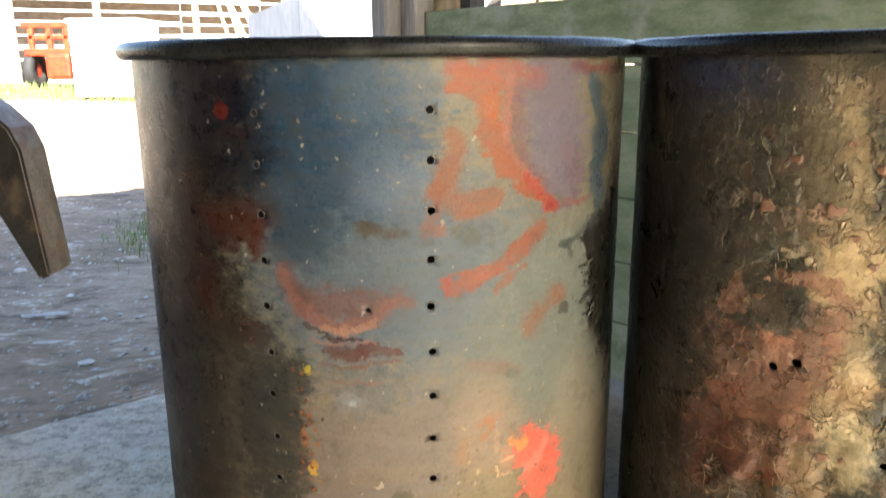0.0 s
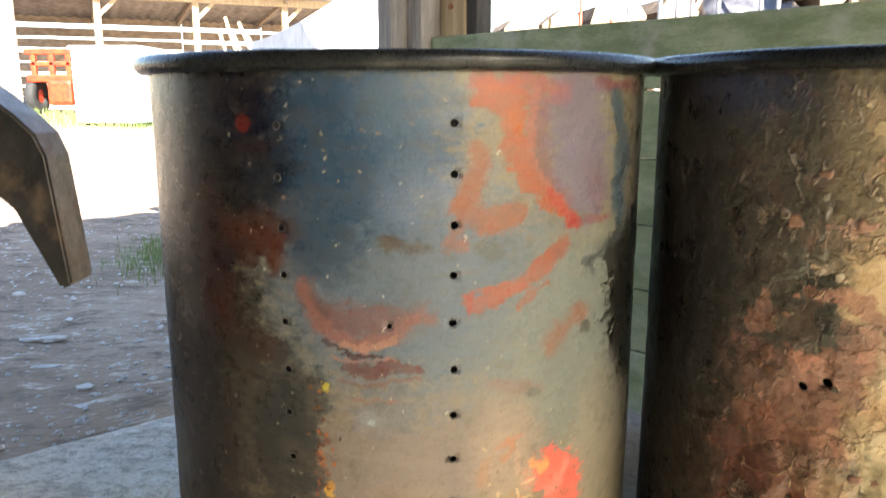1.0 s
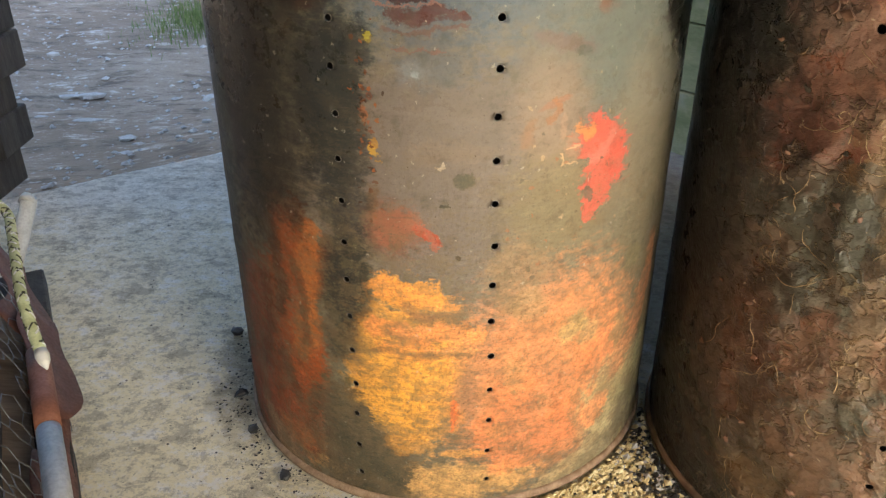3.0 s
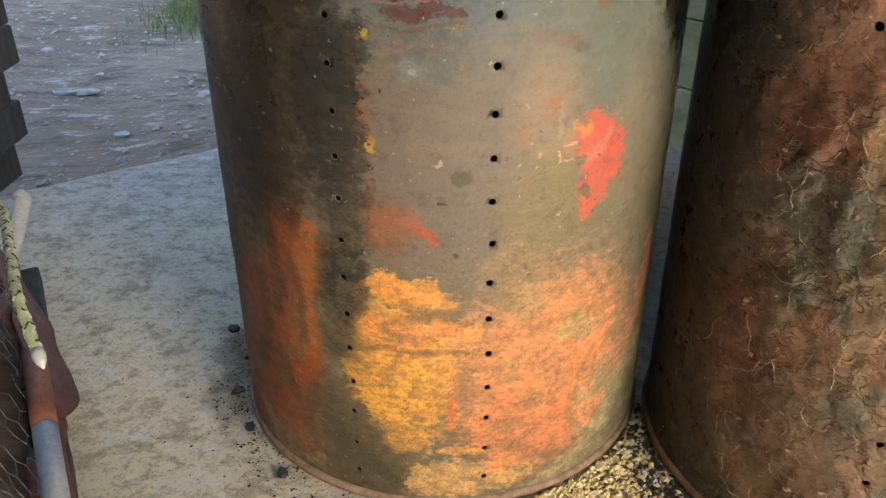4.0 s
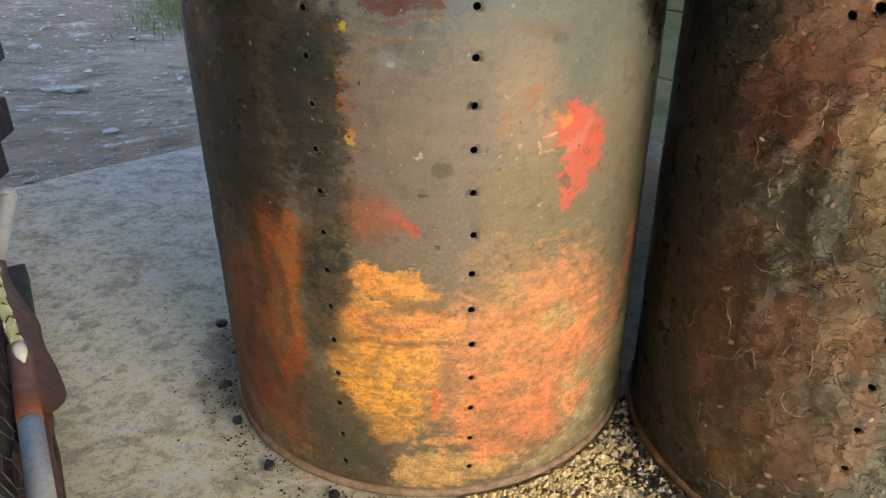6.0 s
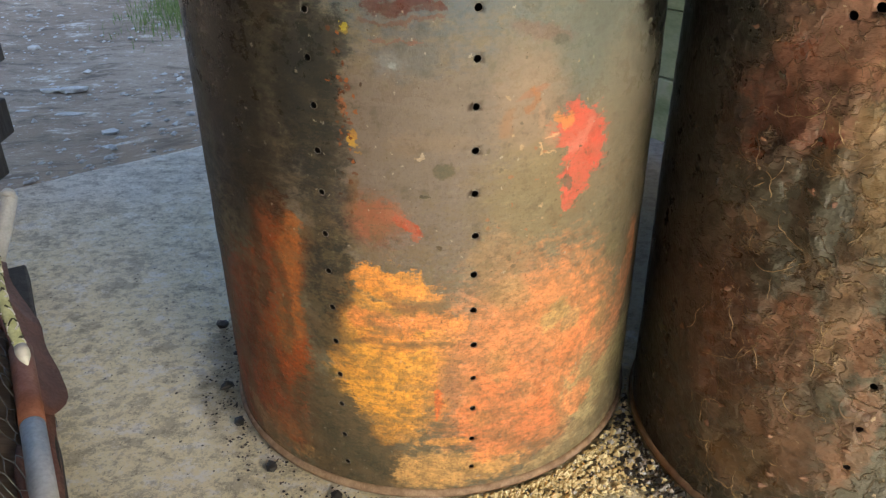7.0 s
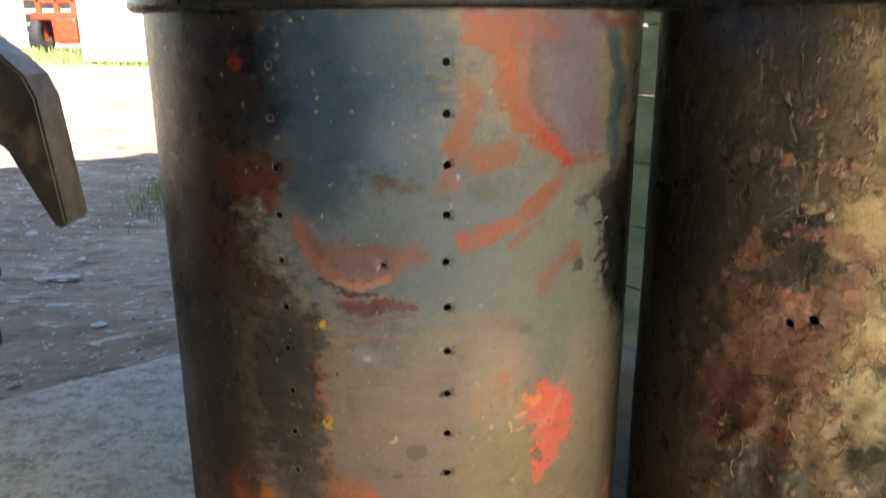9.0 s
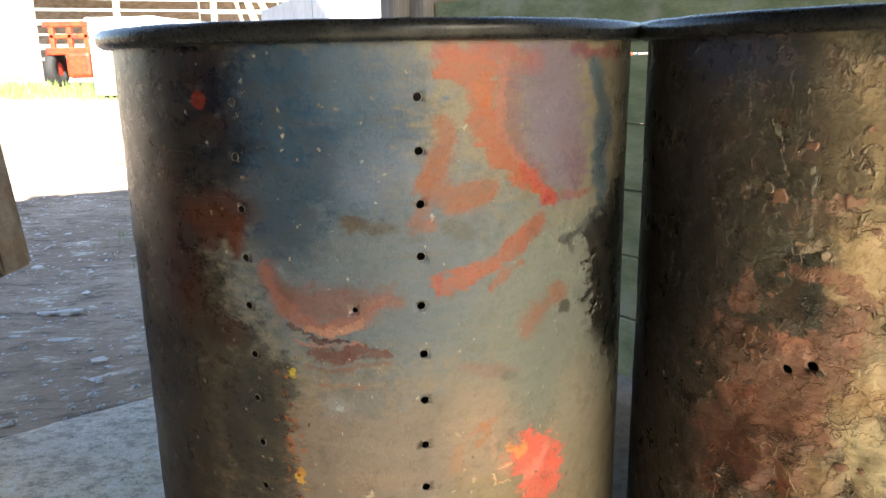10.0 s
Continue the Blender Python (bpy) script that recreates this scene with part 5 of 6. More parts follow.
# ---- far open shed ----
def far_shed():
    s = thing("open_shed", (0, 0, 0), "long open-fronted wooden shed with corrugated roof", "shed")
    a, b = Vector((-10.75, 17.9, 0)), Vector((-2.0, 22.1, 0))
    d = (b - a).normalized()
    back = Vector((-d.y, d.x, 0))
    ang = math.degrees(math.atan2(d.y, d.x))
    length = (b - a).length
    f = pose(0, 0, 0, 0, 0, ang)

    def at(along, depth, z):
        return Matrix.Translation(a + d * along + back * depth + Vector((0, 0, z))) @ f

    for k in range(5):
        u = 2.38 * k
        g = yard_height(*(a + d * u).xy)
        part("post", box((0.16, 0.16, 3.3 - g), at(u, 0, (3.2 + g) / 2), 0.01), MAT_TAN, s)
        part("bracket", box((0.10, 0.10, 0.75), at(u + 0.25, 0, 2.95) @ pose(0, 0, 0, 0, 45, 0), 0.01), MAT_TAN, s)
        part("rafter", box((0.10, 4.2, 0.16), at(u, 1.7, 3.12) @ pose(0, 0, 0, -6, 0, 0), 0.01), MAT_SHEDWOOD, s)
    part("eave_beam", box((length + 0.6, 0.14, 0.20), at(length / 2, -0.05, 3.25), 0.01), MAT_TAN, s)
    rnd = random.Random(3)
    for k in range(7):
        for j in range(4):
            w = length / 4
            part("plank", box((w - 0.03, 0.03, 0.24), at(w * (j + 0.5), 3.6 + rnd.uniform(-0.02, 0.02), 0.85 + 0.34 * k + rnd.uniform(-0.03, 0.03)), 0.006), MAT_SHEDWOOD, s)
    bm = bmesh.new()
    n = 150
    lo, hi = [], []
    for i in range(n + 1):
        u = -0.4 + (length + 0.8) * i / n
        w = 0.03 * math.sin(i * math.pi / 2)
        lo.append(bm.verts.new(a + d * u - back * 0.55 + Vector((0, 0, 3.44 + w))))
        hi.append(bm.verts.new(a + d * u + back * 4.2 + Vector((0, 0, 2.95 + w))))
    for i in range(n):
        bm.faces.new((lo[i], lo[i + 1], hi[i + 1], hi[i]))
    roof = part("roof", bm, MAT_ROOFING, s, "dark corrugated roof sheets", True)
    roof.modifiers.new("thick", 'SOLIDIFY').thickness = 0.03
    # boarded end bay
    for k in range(14):
        part("siding_board", box((2.6, 0.03, 0.20), at(-0.75, -0.14, 0.45 + 0.205 * k) @ pose(0, 0, 0, -5, 0, 0), 0.006), MAT_SHEDWOOD, s)
    return at


shed_at = far_shed()


def red_machine():
    m = thing("tractor_implement", (-8.4, 16.6, yard_height(-8.4, 16.6)), "orange-red farm implement with black tyres", "machine")
    part("frame", box((1.35, 0.9, 0.16), pose(0, 0, 0.78), 0.03), MAT_ORANGE, m)
    part("hood", box((0.55, 0.8, 0.55), pose(0.05, -0.1, 0.48), 0.08), MAT_ORANGE, m)
    part("top_bar", box((1.45, 0.12, 0.12), pose(0, -0.3, 1.36), 0.02), MAT_ORANGE, m)
    part("cross_bar", box((1.2, 0.10, 0.10), pose(0, -0.3, 1.10), 0.02), MAT_ORANGE, m)
    for x in (-0.55, -0.15, 0.22, 0.6):
        part("upright", box((0.11, 0.10, 0.68), pose(x, -0.3, 1.07), 0.02), MAT_ORANGE, m)
    for x in (-0.62, 0.62):
        w = lathe([(0.16, -0.1), (0.36, -0.1), (0.40, -0.06), (0.40, 0.06), (0.36, 0.1), (0.16, 0.1)], 28)
        bmesh.ops.transform(w, matrix=pose(x, -0.15, 0.40, 0, 90, 0), verts=w.verts)
        wheel = part("wheel", w, MAT_TYRE, m, "black rubber tyre", True)
        h = lathe([(0.001, -0.06), (0.16, -0.06), (0.16, 0.06), (0.001, 0.06)], 20)
        bmesh.ops.transform(h, matrix=pose(x, -0.15, 0.40, 0, 90, 0), verts=h.verts)
        part("hub", h, MAT_ORANGE, wheel)


red_machine()


def white_trailer():
    g = yard_height(-6.35, 14.5)
    t = thing("box_trailer", (-6.35, 14.5, g), "low white box trailer in the sunny yard", "trailer")
    part("body", box((1.3, 1.2, 1.40), pose(0, 0, 0.745), 0.05), MAT_WHITE, t)
    part("lid", box((1.36, 1.26, 0.08), pose(0, 0, 1.46), 0.03), MAT_WHITE, t)
    for x in (-0.4, 0.4):
        w = lathe([(0.1, -0.08), (0.26, -0.08), (0.28, 0.0), (0.26, 0.08), (0.1, 0.08)], 22)
        bmesh.ops.transform(w, matrix=pose(x, 0.62, 0.27, 90, 0, 0), verts=w.verts)
        part("wheel", w, MAT_TYRE, t, "", True)


white_trailer()


def leaning_poles():
    rnd = random.Random(8)
    for k in range(5):
        x = -5.25 + 0.16 * k
        y = 17.6
        g = yard_height(x, y)
        p = mesh_object("pole", tube([(x + 0.75 + 0.1 * k, y - 0.6, yard_height(x + 0.75, y - 0.6)), (x, y + 0.2, g + 2.1 + rnd.uniform(-0.2, 0.2))], 0.045, 8), MAT_TAN)
        tagged(p, "pale peeled pole leaning against the shed", "pole", "leaning poles")


leaning_poles()


# ---- firewood, stakes and mesh behind the fence ----
def split_log(x, y, z, r, length, turn, seed):
    rnd = random.Random(seed)
    log = thing("log", pose(x, y, z, 0, 0, turn), "split firewood log in the sun", "log", "firewood stack")
    n = 9
    radii = [r * rnd.uniform(0.8, 1.1) for _ in range(n)]
    arc = rnd.choice((2 * math.pi, 1.5 * math.pi, math.pi * 1.1))
    angs = [arc * k / n + rnd.uniform(0, 0.2) for k in range(n)]
    bm = bmesh.new()
    ring = [[bm.verts.new((rr * math.cos(a), yy, rr * math.sin(a))) for rr, a in zip(radii, angs)] for yy in (-length / 2, length / 2)]
    for k in range(n):
        bm.faces.new((ring[0][k], ring[0][(k + 1) % n], ring[1][(k + 1) % n], ring[1][k]))
    bmesh.ops.recalc_face_normals(bm, faces=bm.faces[:])
    part("bark", bm, MAT_BARK, log)
    for yy in (-length / 2 - 0.001, length / 2 + 0.001):
        end = bmesh.new()
        end.faces.new([end.verts.new((0.985 * rr * math.cos(a), yy, 0.985 * rr * math.sin(a))) for rr, a in zip(radii, angs)])
        part("cut_end", end, MAT_CUT, log)


rnd = random.Random(21)
for i in range(12):
    x = 0.42 + 0.185 * i
    base = yard_height(x, 3.05)
    top = 1.16 + 0.016 * i + rnd.uniform(-0.04, 0.05)
    z = base + 0.08
    j = 0
    while z < top:
        split_log(x + (0.09 if j % 2 else 0.0) + rnd.uniform(-0.02, 0.02), 3.05 + rnd.uniform(-0.04, 0.04), z, rnd.uniform(0.085, 0.105), rnd.uniform(0.36, 0.46), rnd.uniform(-12, 12), 100 + 40 * i + j)
        z += 0.16
        j += 1
for k, (x, top) in enumerate(((0.86, 1.20), (0.99, 1.23), (1.06, 1.26), (1.13, 1.25), (1.24, 1.23), (1.42, 1.50), (1.50, 1.60))):
    y = 2.45
    g = yard_height(x, y) - 0.05
    st = mesh_object("stake", tube([(x, y, g), (x + 0.004 * (k % 3 - 1), y, top)], 0.011, 8), MAT_STAKE, smooth=True)
    tagged(st, "grey steel fencing stake in front of the firewood", "stake", "steel stakes")
for k, (xa, xb, top) in enumerate(((0.66, 0.665, 1.75), (0.50, 0.60, 1.10), (0.98, 0.80, 1.16))):
    r = mesh_object("rod", tube([(xa, 2.5, yard_height(xa, 2.5) - 0.03), (xb, 2.55, top)], 0.007, 8), MAT_ORANGE, smooth=True)
    tagged(r, "thin orange painted rod stuck in the ground", "rod", "orange rods")
bm = box((0.13, 0.025, 2.2), Matrix.Translation((1.72, 2.3, 0.75)) @ pose(0, 0, 0, 0, 9, 0), 0.003)
tagged(mesh_object("board", bm, MAT_TAN), "pale tan board leaning behind the fence", "board")
tagged(mesh_object("post", box((0.07, 0.07, 2.3), pose(1.83, 2.2, 0.85), 0.005), MAT_YELLOW), "yellow-green painted post of a mesh panel", "post", kind="structure")


def mesh_panel():
    p = thing("mesh_panel", (1.9, 2.2, -0.1), "galvanised wire mesh panel behind the fence", "mesh panel")
    for i in range(24):
        part("wire", tube([(0.035 * i, 0, 0.0), (0.035 * i, 0, 1.9)], 0.0018, 5), MAT_WIRE, p)
    for j in range(30):
        part("wire", tube([(0, 0.003, 0.85 + 0.035 * j), (0.81, 0.003, 0.85 + 0.035 * j)], 0.0018, 5), MAT_WIRE, p)


mesh_panel()


def tarp():
    bm = bmesh.new()
    rows = []
    for i in range(15):
        row = []
        for j in range(15):
            x, y = 1.28 + 0.5 * i / 14, 2.72 + 0.5 * j / 14
            z = 1.36 + 0.11 * noise.noise((x * 7, y * 7, 2)) - 0.5 * (i / 14 - 0.5) ** 2 - 0.6 * (j / 14 - 0.5) ** 2
            row.append(bm.verts.new((x, y, z)))
        rows.append(row)
    for a, b in zip(rows, rows[1:]):
        for k in range(14):
            bm.faces.new((a[k], a[k + 1], b[k + 1], b[k]))
    ob = mesh_object("tarp", bm, MAT_TARP, smooth=True)
    ob.modifiers.new("thick", 'SOLIDIFY').thickness = 0.004
    tagged(ob, "crumpled black tarp over the firewood", "tarp")


tarp()


# ---- unseen roof and walls, added to shade the place ----
def shelter():
    roof = thing("roof", (0, 0, 0), "unseen plank roof added to shade the drums", "roof", kind="structure")
    f = pose(0, 0, 0, 0, 0, TURN_FENCE)
    rnd = random.Random(4)
    for k in range(18):
        front = -1.0 - rnd.uniform(0.0, 0.35)
        part("roof_board", box((5.2 - front, 0.239, 0.03), Matrix.Translation(shed(-4.05 + 0.24 * k, (5.2 + front) / 2, 3.03)) @ f, 0.004), MAT_DARKWOOD, roof)
    for b in (-0.2, 1.6, 3.4, 5.1):
        part("beam", box((0.10, 4.3, 0.16), Matrix.Translation(shed(-2.0, b, 2.93)) @ f, 0.006), MAT_DARKWOOD, roof)
    side = thing("added_wall_west", (0, 0, 0), "unseen dark board wall added to block light from the west", "wall", kind="structure")
    for k in range(15):
        part("board", box((4.4, 0.03, 0.198), Matrix.Translation(shed(-3.3, 2.3, 0.10 + 0.2 * k)) @ f, 0.004), MAT_DARKWOOD, side)
    # opening shaped so that a sun patch lands on the floor before the drums
    back = thing("added_wall_south", (0, 0, 0), "unseen dark board wall added with an opening for sunlight", "wall", kind="structure")
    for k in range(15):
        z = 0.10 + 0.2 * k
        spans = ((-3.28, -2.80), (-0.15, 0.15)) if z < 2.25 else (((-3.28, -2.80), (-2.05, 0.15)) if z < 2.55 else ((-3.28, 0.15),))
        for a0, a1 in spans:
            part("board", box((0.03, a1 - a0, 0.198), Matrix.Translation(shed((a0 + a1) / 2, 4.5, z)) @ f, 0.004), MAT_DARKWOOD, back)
    north = thing("added_wall_north", (0, 0, 0), "unseen dark board wall added to keep light off the drum's left", "wall", kind="structure")
    for k in range(15):
        part("board", box((0.03, 1.25, 0.198), Matrix.Translation(shed(-2.66, 0.02, 0.10 + 0.2 * k)) @ f, 0.004), MAT_DARKWOOD, north)
    east = thing("added_wall_east", (0, 0, 0), "unseen dark board wall added beyond the fence to block light", "wall", kind="structure")
    for k in range(15):
        part("board", box((2.1, 0.03, 0.198), Matrix.Translation(shed(0.17, 3.44, 0.10 + 0.2 * k)) @ f, 0.004), MAT_DARKWOOD, east)


shelter()
added_side_light.matrix_world = look(shed(-0.95, 4.42, 1.58), shed(-0.95, 1.4, 0.0))


# ---- steel arm at the left ----
def steel_arm():
    s = thing("steel_stand", (-0.80, -0.435, 0.0), "dark worn steel stand with a thick bent arm", "stand")
    outline = [(-0.62, 1.16), (-0.34, 0.915), (-0.232, 0.828), (-0.219, 0.815), (-0.213, 0.800), (-0.204, 0.712), (-0.212, 0.709), (-0.238, 0.764), (-0.36, 0.88), (-0.66, 1.12)]
    bm = bmesh.new()
    near = [bm.verts.new((x + 0.80, -0.017, z)) for x, z in outline]
    far = [bm.verts.new((x + 0.80, 0.017, z)) for x, z in outline]
    n = len(outline)
    bm.faces.new(near)
    bm.faces.new(far[::-1])
    for k in range(n):
        bm.faces.new((near[k], far[k], far[(k + 1) % n], near[(k + 1) % n]))
    bmesh.ops.recalc_face_normals(bm, faces=bm.faces[:])
    bmesh.ops.bevel(bm, geom=[e for e in bm.edges if e.calc_face_angle(0) > 0.6], offset=0.0018, segments=2, affect='EDGES')
    # side faces take a lighter steel, painting in the light they catch
    for f in bm.faces:
        f.material_index = 0 if abs(f.normal.y) > 0.7 else 1
    part("arm", bm, (MAT_IRON, MAT_EDGE), s, "thick bent steel arm with a worn tip")
    part("upright", box((0.05, 0.05, 1.25), pose(0.12, 0, 0.625), 0.004), MAT_IRON, s)
    part("foot", box((0.26, 0.20, 0.012), pose(0.12, 0, 0.006), 0.003), MAT_IRON, s)


steel_arm()


# ---- scrap heap beside the slab's path ----
HEAP_AT, HEAP_FAR = Vector((-0.43, -0.31, 0)), Vector((-0.519, 0.855, 0))
HEAP_OUT = Vector((-0.855, -0.519, 0))


def heap(s, w, z):
    return HEAP_AT + s * HEAP_FAR + w * HEAP_OUT + Vector((0, 0, z))


HEAP_TURN = math.degrees(math.atan2(HEAP_FAR.y, HEAP_FAR.x))


def heap_plank(s0, s1, w, z, width, thick, mat, roll, seed, label):
    bm = plank((s1 - s0), width, thick, seed, 0.004)
    m = Matrix.Translation(heap((s0 + s1) / 2, w, z)) @ pose(0, 0, 0, 0, 0, HEAP_TURN) @ pose(0, 0, 0, 90 + roll, 0, 0)
    bmesh.ops.transform(bm, matrix=m, verts=bm.verts)
    tagged(mesh_object("plank", bm, mat), label, "plank", "planks in the scrap heap")


# the bottom plank is made dark to fill the heap's shaded inside
heap_plank(-0.45, 0.62, 0.10, 0.020, 0.19, 0.035, MAT_DARKWOOD, 0, 41, "dark plank filling the shaded inside of the scrap heap")
heap_plank(-0.45, 0.50, 0.25, 0.022, 0.10, 0.035, MAT_OLDPLANK, 0, 42, "old brown plank lying in the scrap heap")
heap_plank(-0.40, 0.45, 0.11, 0.060, 0.14, 0.030, MAT_OLDPLANK, 5, 43, "old brown plank lying on another in the heap")
heap_plank(-0.45, 0.30, 0.14, 0.100, 0.14, 0.030, MAT_DARKWOOD, 8, 44, "dark plank lying in the scrap heap")
heap_plank(-0.46, 0.34, 0.105, 0.165, 0.075, 0.026, MAT_OLDPLANK, 30, 45, "worn brown batten on top of the scrap heap")
heap_plank(-0.48, 0.02, 0.080, 0.215, 0.055, 0.024, MAT_TAN, 35, 46, "pale tan batten on top of the scrap heap")
heap_plank(-0.42, 0.55, 0.18, 0.135, 0.10, 0.030, MAT_OLDPLANK, -6, 47, "old brown plank lying in the scrap heap")


def heap_pipe():
    p = thing("pipe", heap(0, 0, 0.137), "dirty white pipe with a rust-brown end", "pipe")
    p.matrix_world = Matrix.Identity(4)
    part("tube", tube([heap(s, 0.012 + 0.01 * (s + 0.2), 0.134 + 0.012 * s) for s in (-0.42, -0.3, -0.15, -0.006)], 0.0135, 16), MAT_PIPE, p, "dirty white pipe", True)
    part("sleeve", tube([heap(s, 0.012 + 0.01 * (s + 0.2), 0.134 + 0.012 * s) for s in (-0.006, 0.05, 0.11, 0.16)], 0.0142, 16), MAT_PIPE_RUST, p, "rust-brown pipe sleeve", True)


heap_pipe()
bend = mesh_object("pipe_bend", tube([heap(0.58 + 0.10 * math.sin(a) + 0.06, 0.055 - 0.055 * math.sin(a), 0.03 + 0.10 * math.sin(a * 0.9)) for a in [0.1 + 1.9 * k / 14 for k in range(15)]], 0.015, 14), MAT_PIPE, smooth=True)
tagged(bend, "short white plastic pipe bend on the heap", "pipe")


def rusty_strip(s0, s1, w, z, width, lean, seed, label):
    """A bent strip of rusty sheet metal."""
    bm = bmesh.new()
    rows = []
    for i in range(13):
        s = s0 + (s1 - s0) * i / 12
        wob = 0.016 * noise.noise((s * 9, seed, 0))
        half = width * (0.55 + 0.45 * math.sin(math.pi * (0.12 + 0.8 * i / 12)))
        rows.append([bm.verts.new(heap(s, w + wob - lean * half * (k / 4), max(0.006, z + wob - half * 0.9 * (k / 4) + 0.006 * math.sin(k * 1.3 + seed)))) for k in range(5)])
    for a, b in zip(rows, rows[1:]):
        for k in range(4):
            bm.faces.new((a[k], a[k + 1], b[k + 1], b[k]))
    ob = mesh_object("rusty_sheet", bm, MAT_RUST, smooth=True)
    ob.modifiers.new("thick", 'SOLIDIFY').thickness = 0.002
    tagged(ob, label, "sheet metal", "rusty sheets in the heap")


rusty_strip(0.10, 0.36, 0.030, 0.115, 0.080, 0.60, 1.0, "dark red rusty sheet curled over the heap's edge")
rusty_strip(-0.06, 0.20, 0.030, 0.090, 0.075, 0.40, 3.0, "red-brown rusty sheet hanging off the heap")
rusty_strip(-0.34, 0.02, 0.040, 0.100, 0.080, 0.45, 6.0, "ragged rusty sheet hanging off the heap")
rusty_strip(0.30, 0.55, 0.055, 0.130, 0.09, 0.5, 8.0, "brown rusty sheet between the planks")


def heap_rope():
    """A braided rope tied to the steel stand, hanging over the heap."""
    r = thing("rope", (-0.291, -0.5, 0.37), "pale green braided rope with dark flecks hanging over the heap", "rope")
    r.matrix_world = Matrix.Identity(4)
    pts = [Vector(p) for p in ((-0.665, -0.410, 0.560), (-0.600, -0.340, 0.500), (-0.500, -0.265, 0.430), (-0.422, -0.307, 0.400), (-0.371, -0.388, 0.397), (-0.335, -0.447, 0.388), (-0.313, -0.476, 0.374), (-0.296, -0.497, 0.361))]
    fine = []
    for p, q in zip(pts, pts[1:]):
        n = max(2, round((q - p).length / 0.003))
        fine += [p.lerp(q, k / n) for k in range(n)]
    fine = [sum(fine[max(0, i - 5):i + 6], Vector()) / len(fine[max(0, i - 5):i + 6]) for i in range(len(fine))]
    part("core", tube(fine, 0.0046, 12), MAT_ROPE, r, "pale green braid", True)
    for name, mat, offset, count in (("dark_strands", MAT_ROPE_DARK, 0, 3), ("pale_strands", MAT_PIPE, 2, 2)):
        bm = bmesh.new()
        for ph in range(count):
            for sign in (1, -1):
                for k in range(2 + ph + offset, len(fine) - 3, 6):
                    seg = []
                    for q in (k, k + 1, k + 2):
                        a = sign * q * 0.55 + ph * 2.1 + offset
                        d = (fine[q] - fine[q - 1]).normalized()
                        side = d.cross(Vector((0, 0, 1))).normalized()
                        seg.append(fine[q] + 0.0043 * (math.cos(a) * side + math.sin(a) * side.cross(d)))
                    tube(seg, 0.0010, 5, bm)
        part(name, bm, mat, r)
    d = (fine[-1] - fine[-4]).normalized()
    part("whipped_end", tube([fine[-1] + d * k for k in (0.0, 0.006, 0.012, 0.019)], 0.0052, 10, taper=[0.9, 1.05, 0.85, 0.15]), MAT_PIPE, r, "white whipped rope end", True)


heap_rope()


def chicken_wire():
    """Loose hexagonal netting draped along the heap's edge."""
    cu = bpy.data.curves.new("wire_netting", 'CURVE')
    cu.dimensions, cu.bevel_depth, cu.bevel_resolution = '3D', 0.0007, 1

    def put(s, t):
        w = 0.062 - 0.36 * t + 0.016 * noise.noise((s * 11, t * 9, 5))
        z = 0.170 - 0.95 * t + 0.020 * noise.noise((s * 10, t * 8, 9))
        return heap(s + 0.008 * noise.noise((s * 30, t * 30, 2)), w, max(0.006, z))

    c = 0.019
    for i in range(26):
        for j in range(5):
            if noise.noise((i * 0.35, j * 0.5, 7)) < -0.12:
                continue
            s0, t0 = -0.28 + c * 1.5 * i, c * 1.73 * (j + 0.5 * (i % 2))
            sp = cu.splines.new('POLY')
            sp.points.add(5)
            sp.use_cyclic_u = True
            for k, q in enumerate(sp.points):
                q.co = (*put(s0 + c * math.cos(k * math.pi / 3), t0 + c * math.sin(k * math.pi / 3)), 1)
    cu.materials.append(MAT_WIRE)
    tagged(new("wire_netting", cu), "rusty chicken wire netting draped on the heap", "wire netting")


chicken_wire()


# ---- dark boards stacked at the slab's corner ----
rnd = random.Random(31)
for k in range(5):
    bm = plank(0.7, 0.088, 0.16, 60 + k, 0.004)
    m = pose(-1.418 + 0.011 * k + (0.0, 0.014, -0.004, 0.022, 0.010, 0.028, 0.016)[k], 0.66 + rnd.uniform(-0.02, 0.02), 0.045 + 0.09 * k, 0, 0, rnd.uniform(-3, 3) + 6)
    bmesh.ops.transform(bm, matrix=m, verts=bm.verts)
    tagged(mesh_object("beam", bm, MAT_DARKWOOD), "dark weathered beam in a low stack", "beam", "stacked dark beams")


# ---- charcoal, ash and stones ----
for k, (x, y, sz) in enumerate(((-0.352, 0.075, 0.028), (-0.300, -0.085, 0.026), (-0.262, -0.163, 0.020), (-0.197, -0.249, 0.022), (-0.104, -0.296, 0.018), (-0.310, 0.00, 0.012))):
    c = mesh_object("charcoal_lump", lump((sz, sz * 0.8, sz * 0.8), 70 + k, pose(x, y, sz * 0.24, 0, 0, 40 * k)), MAT_COAL)
    tagged(c, "black lump of charcoal beside the drum's foot", "charcoal", "charcoal lumps")


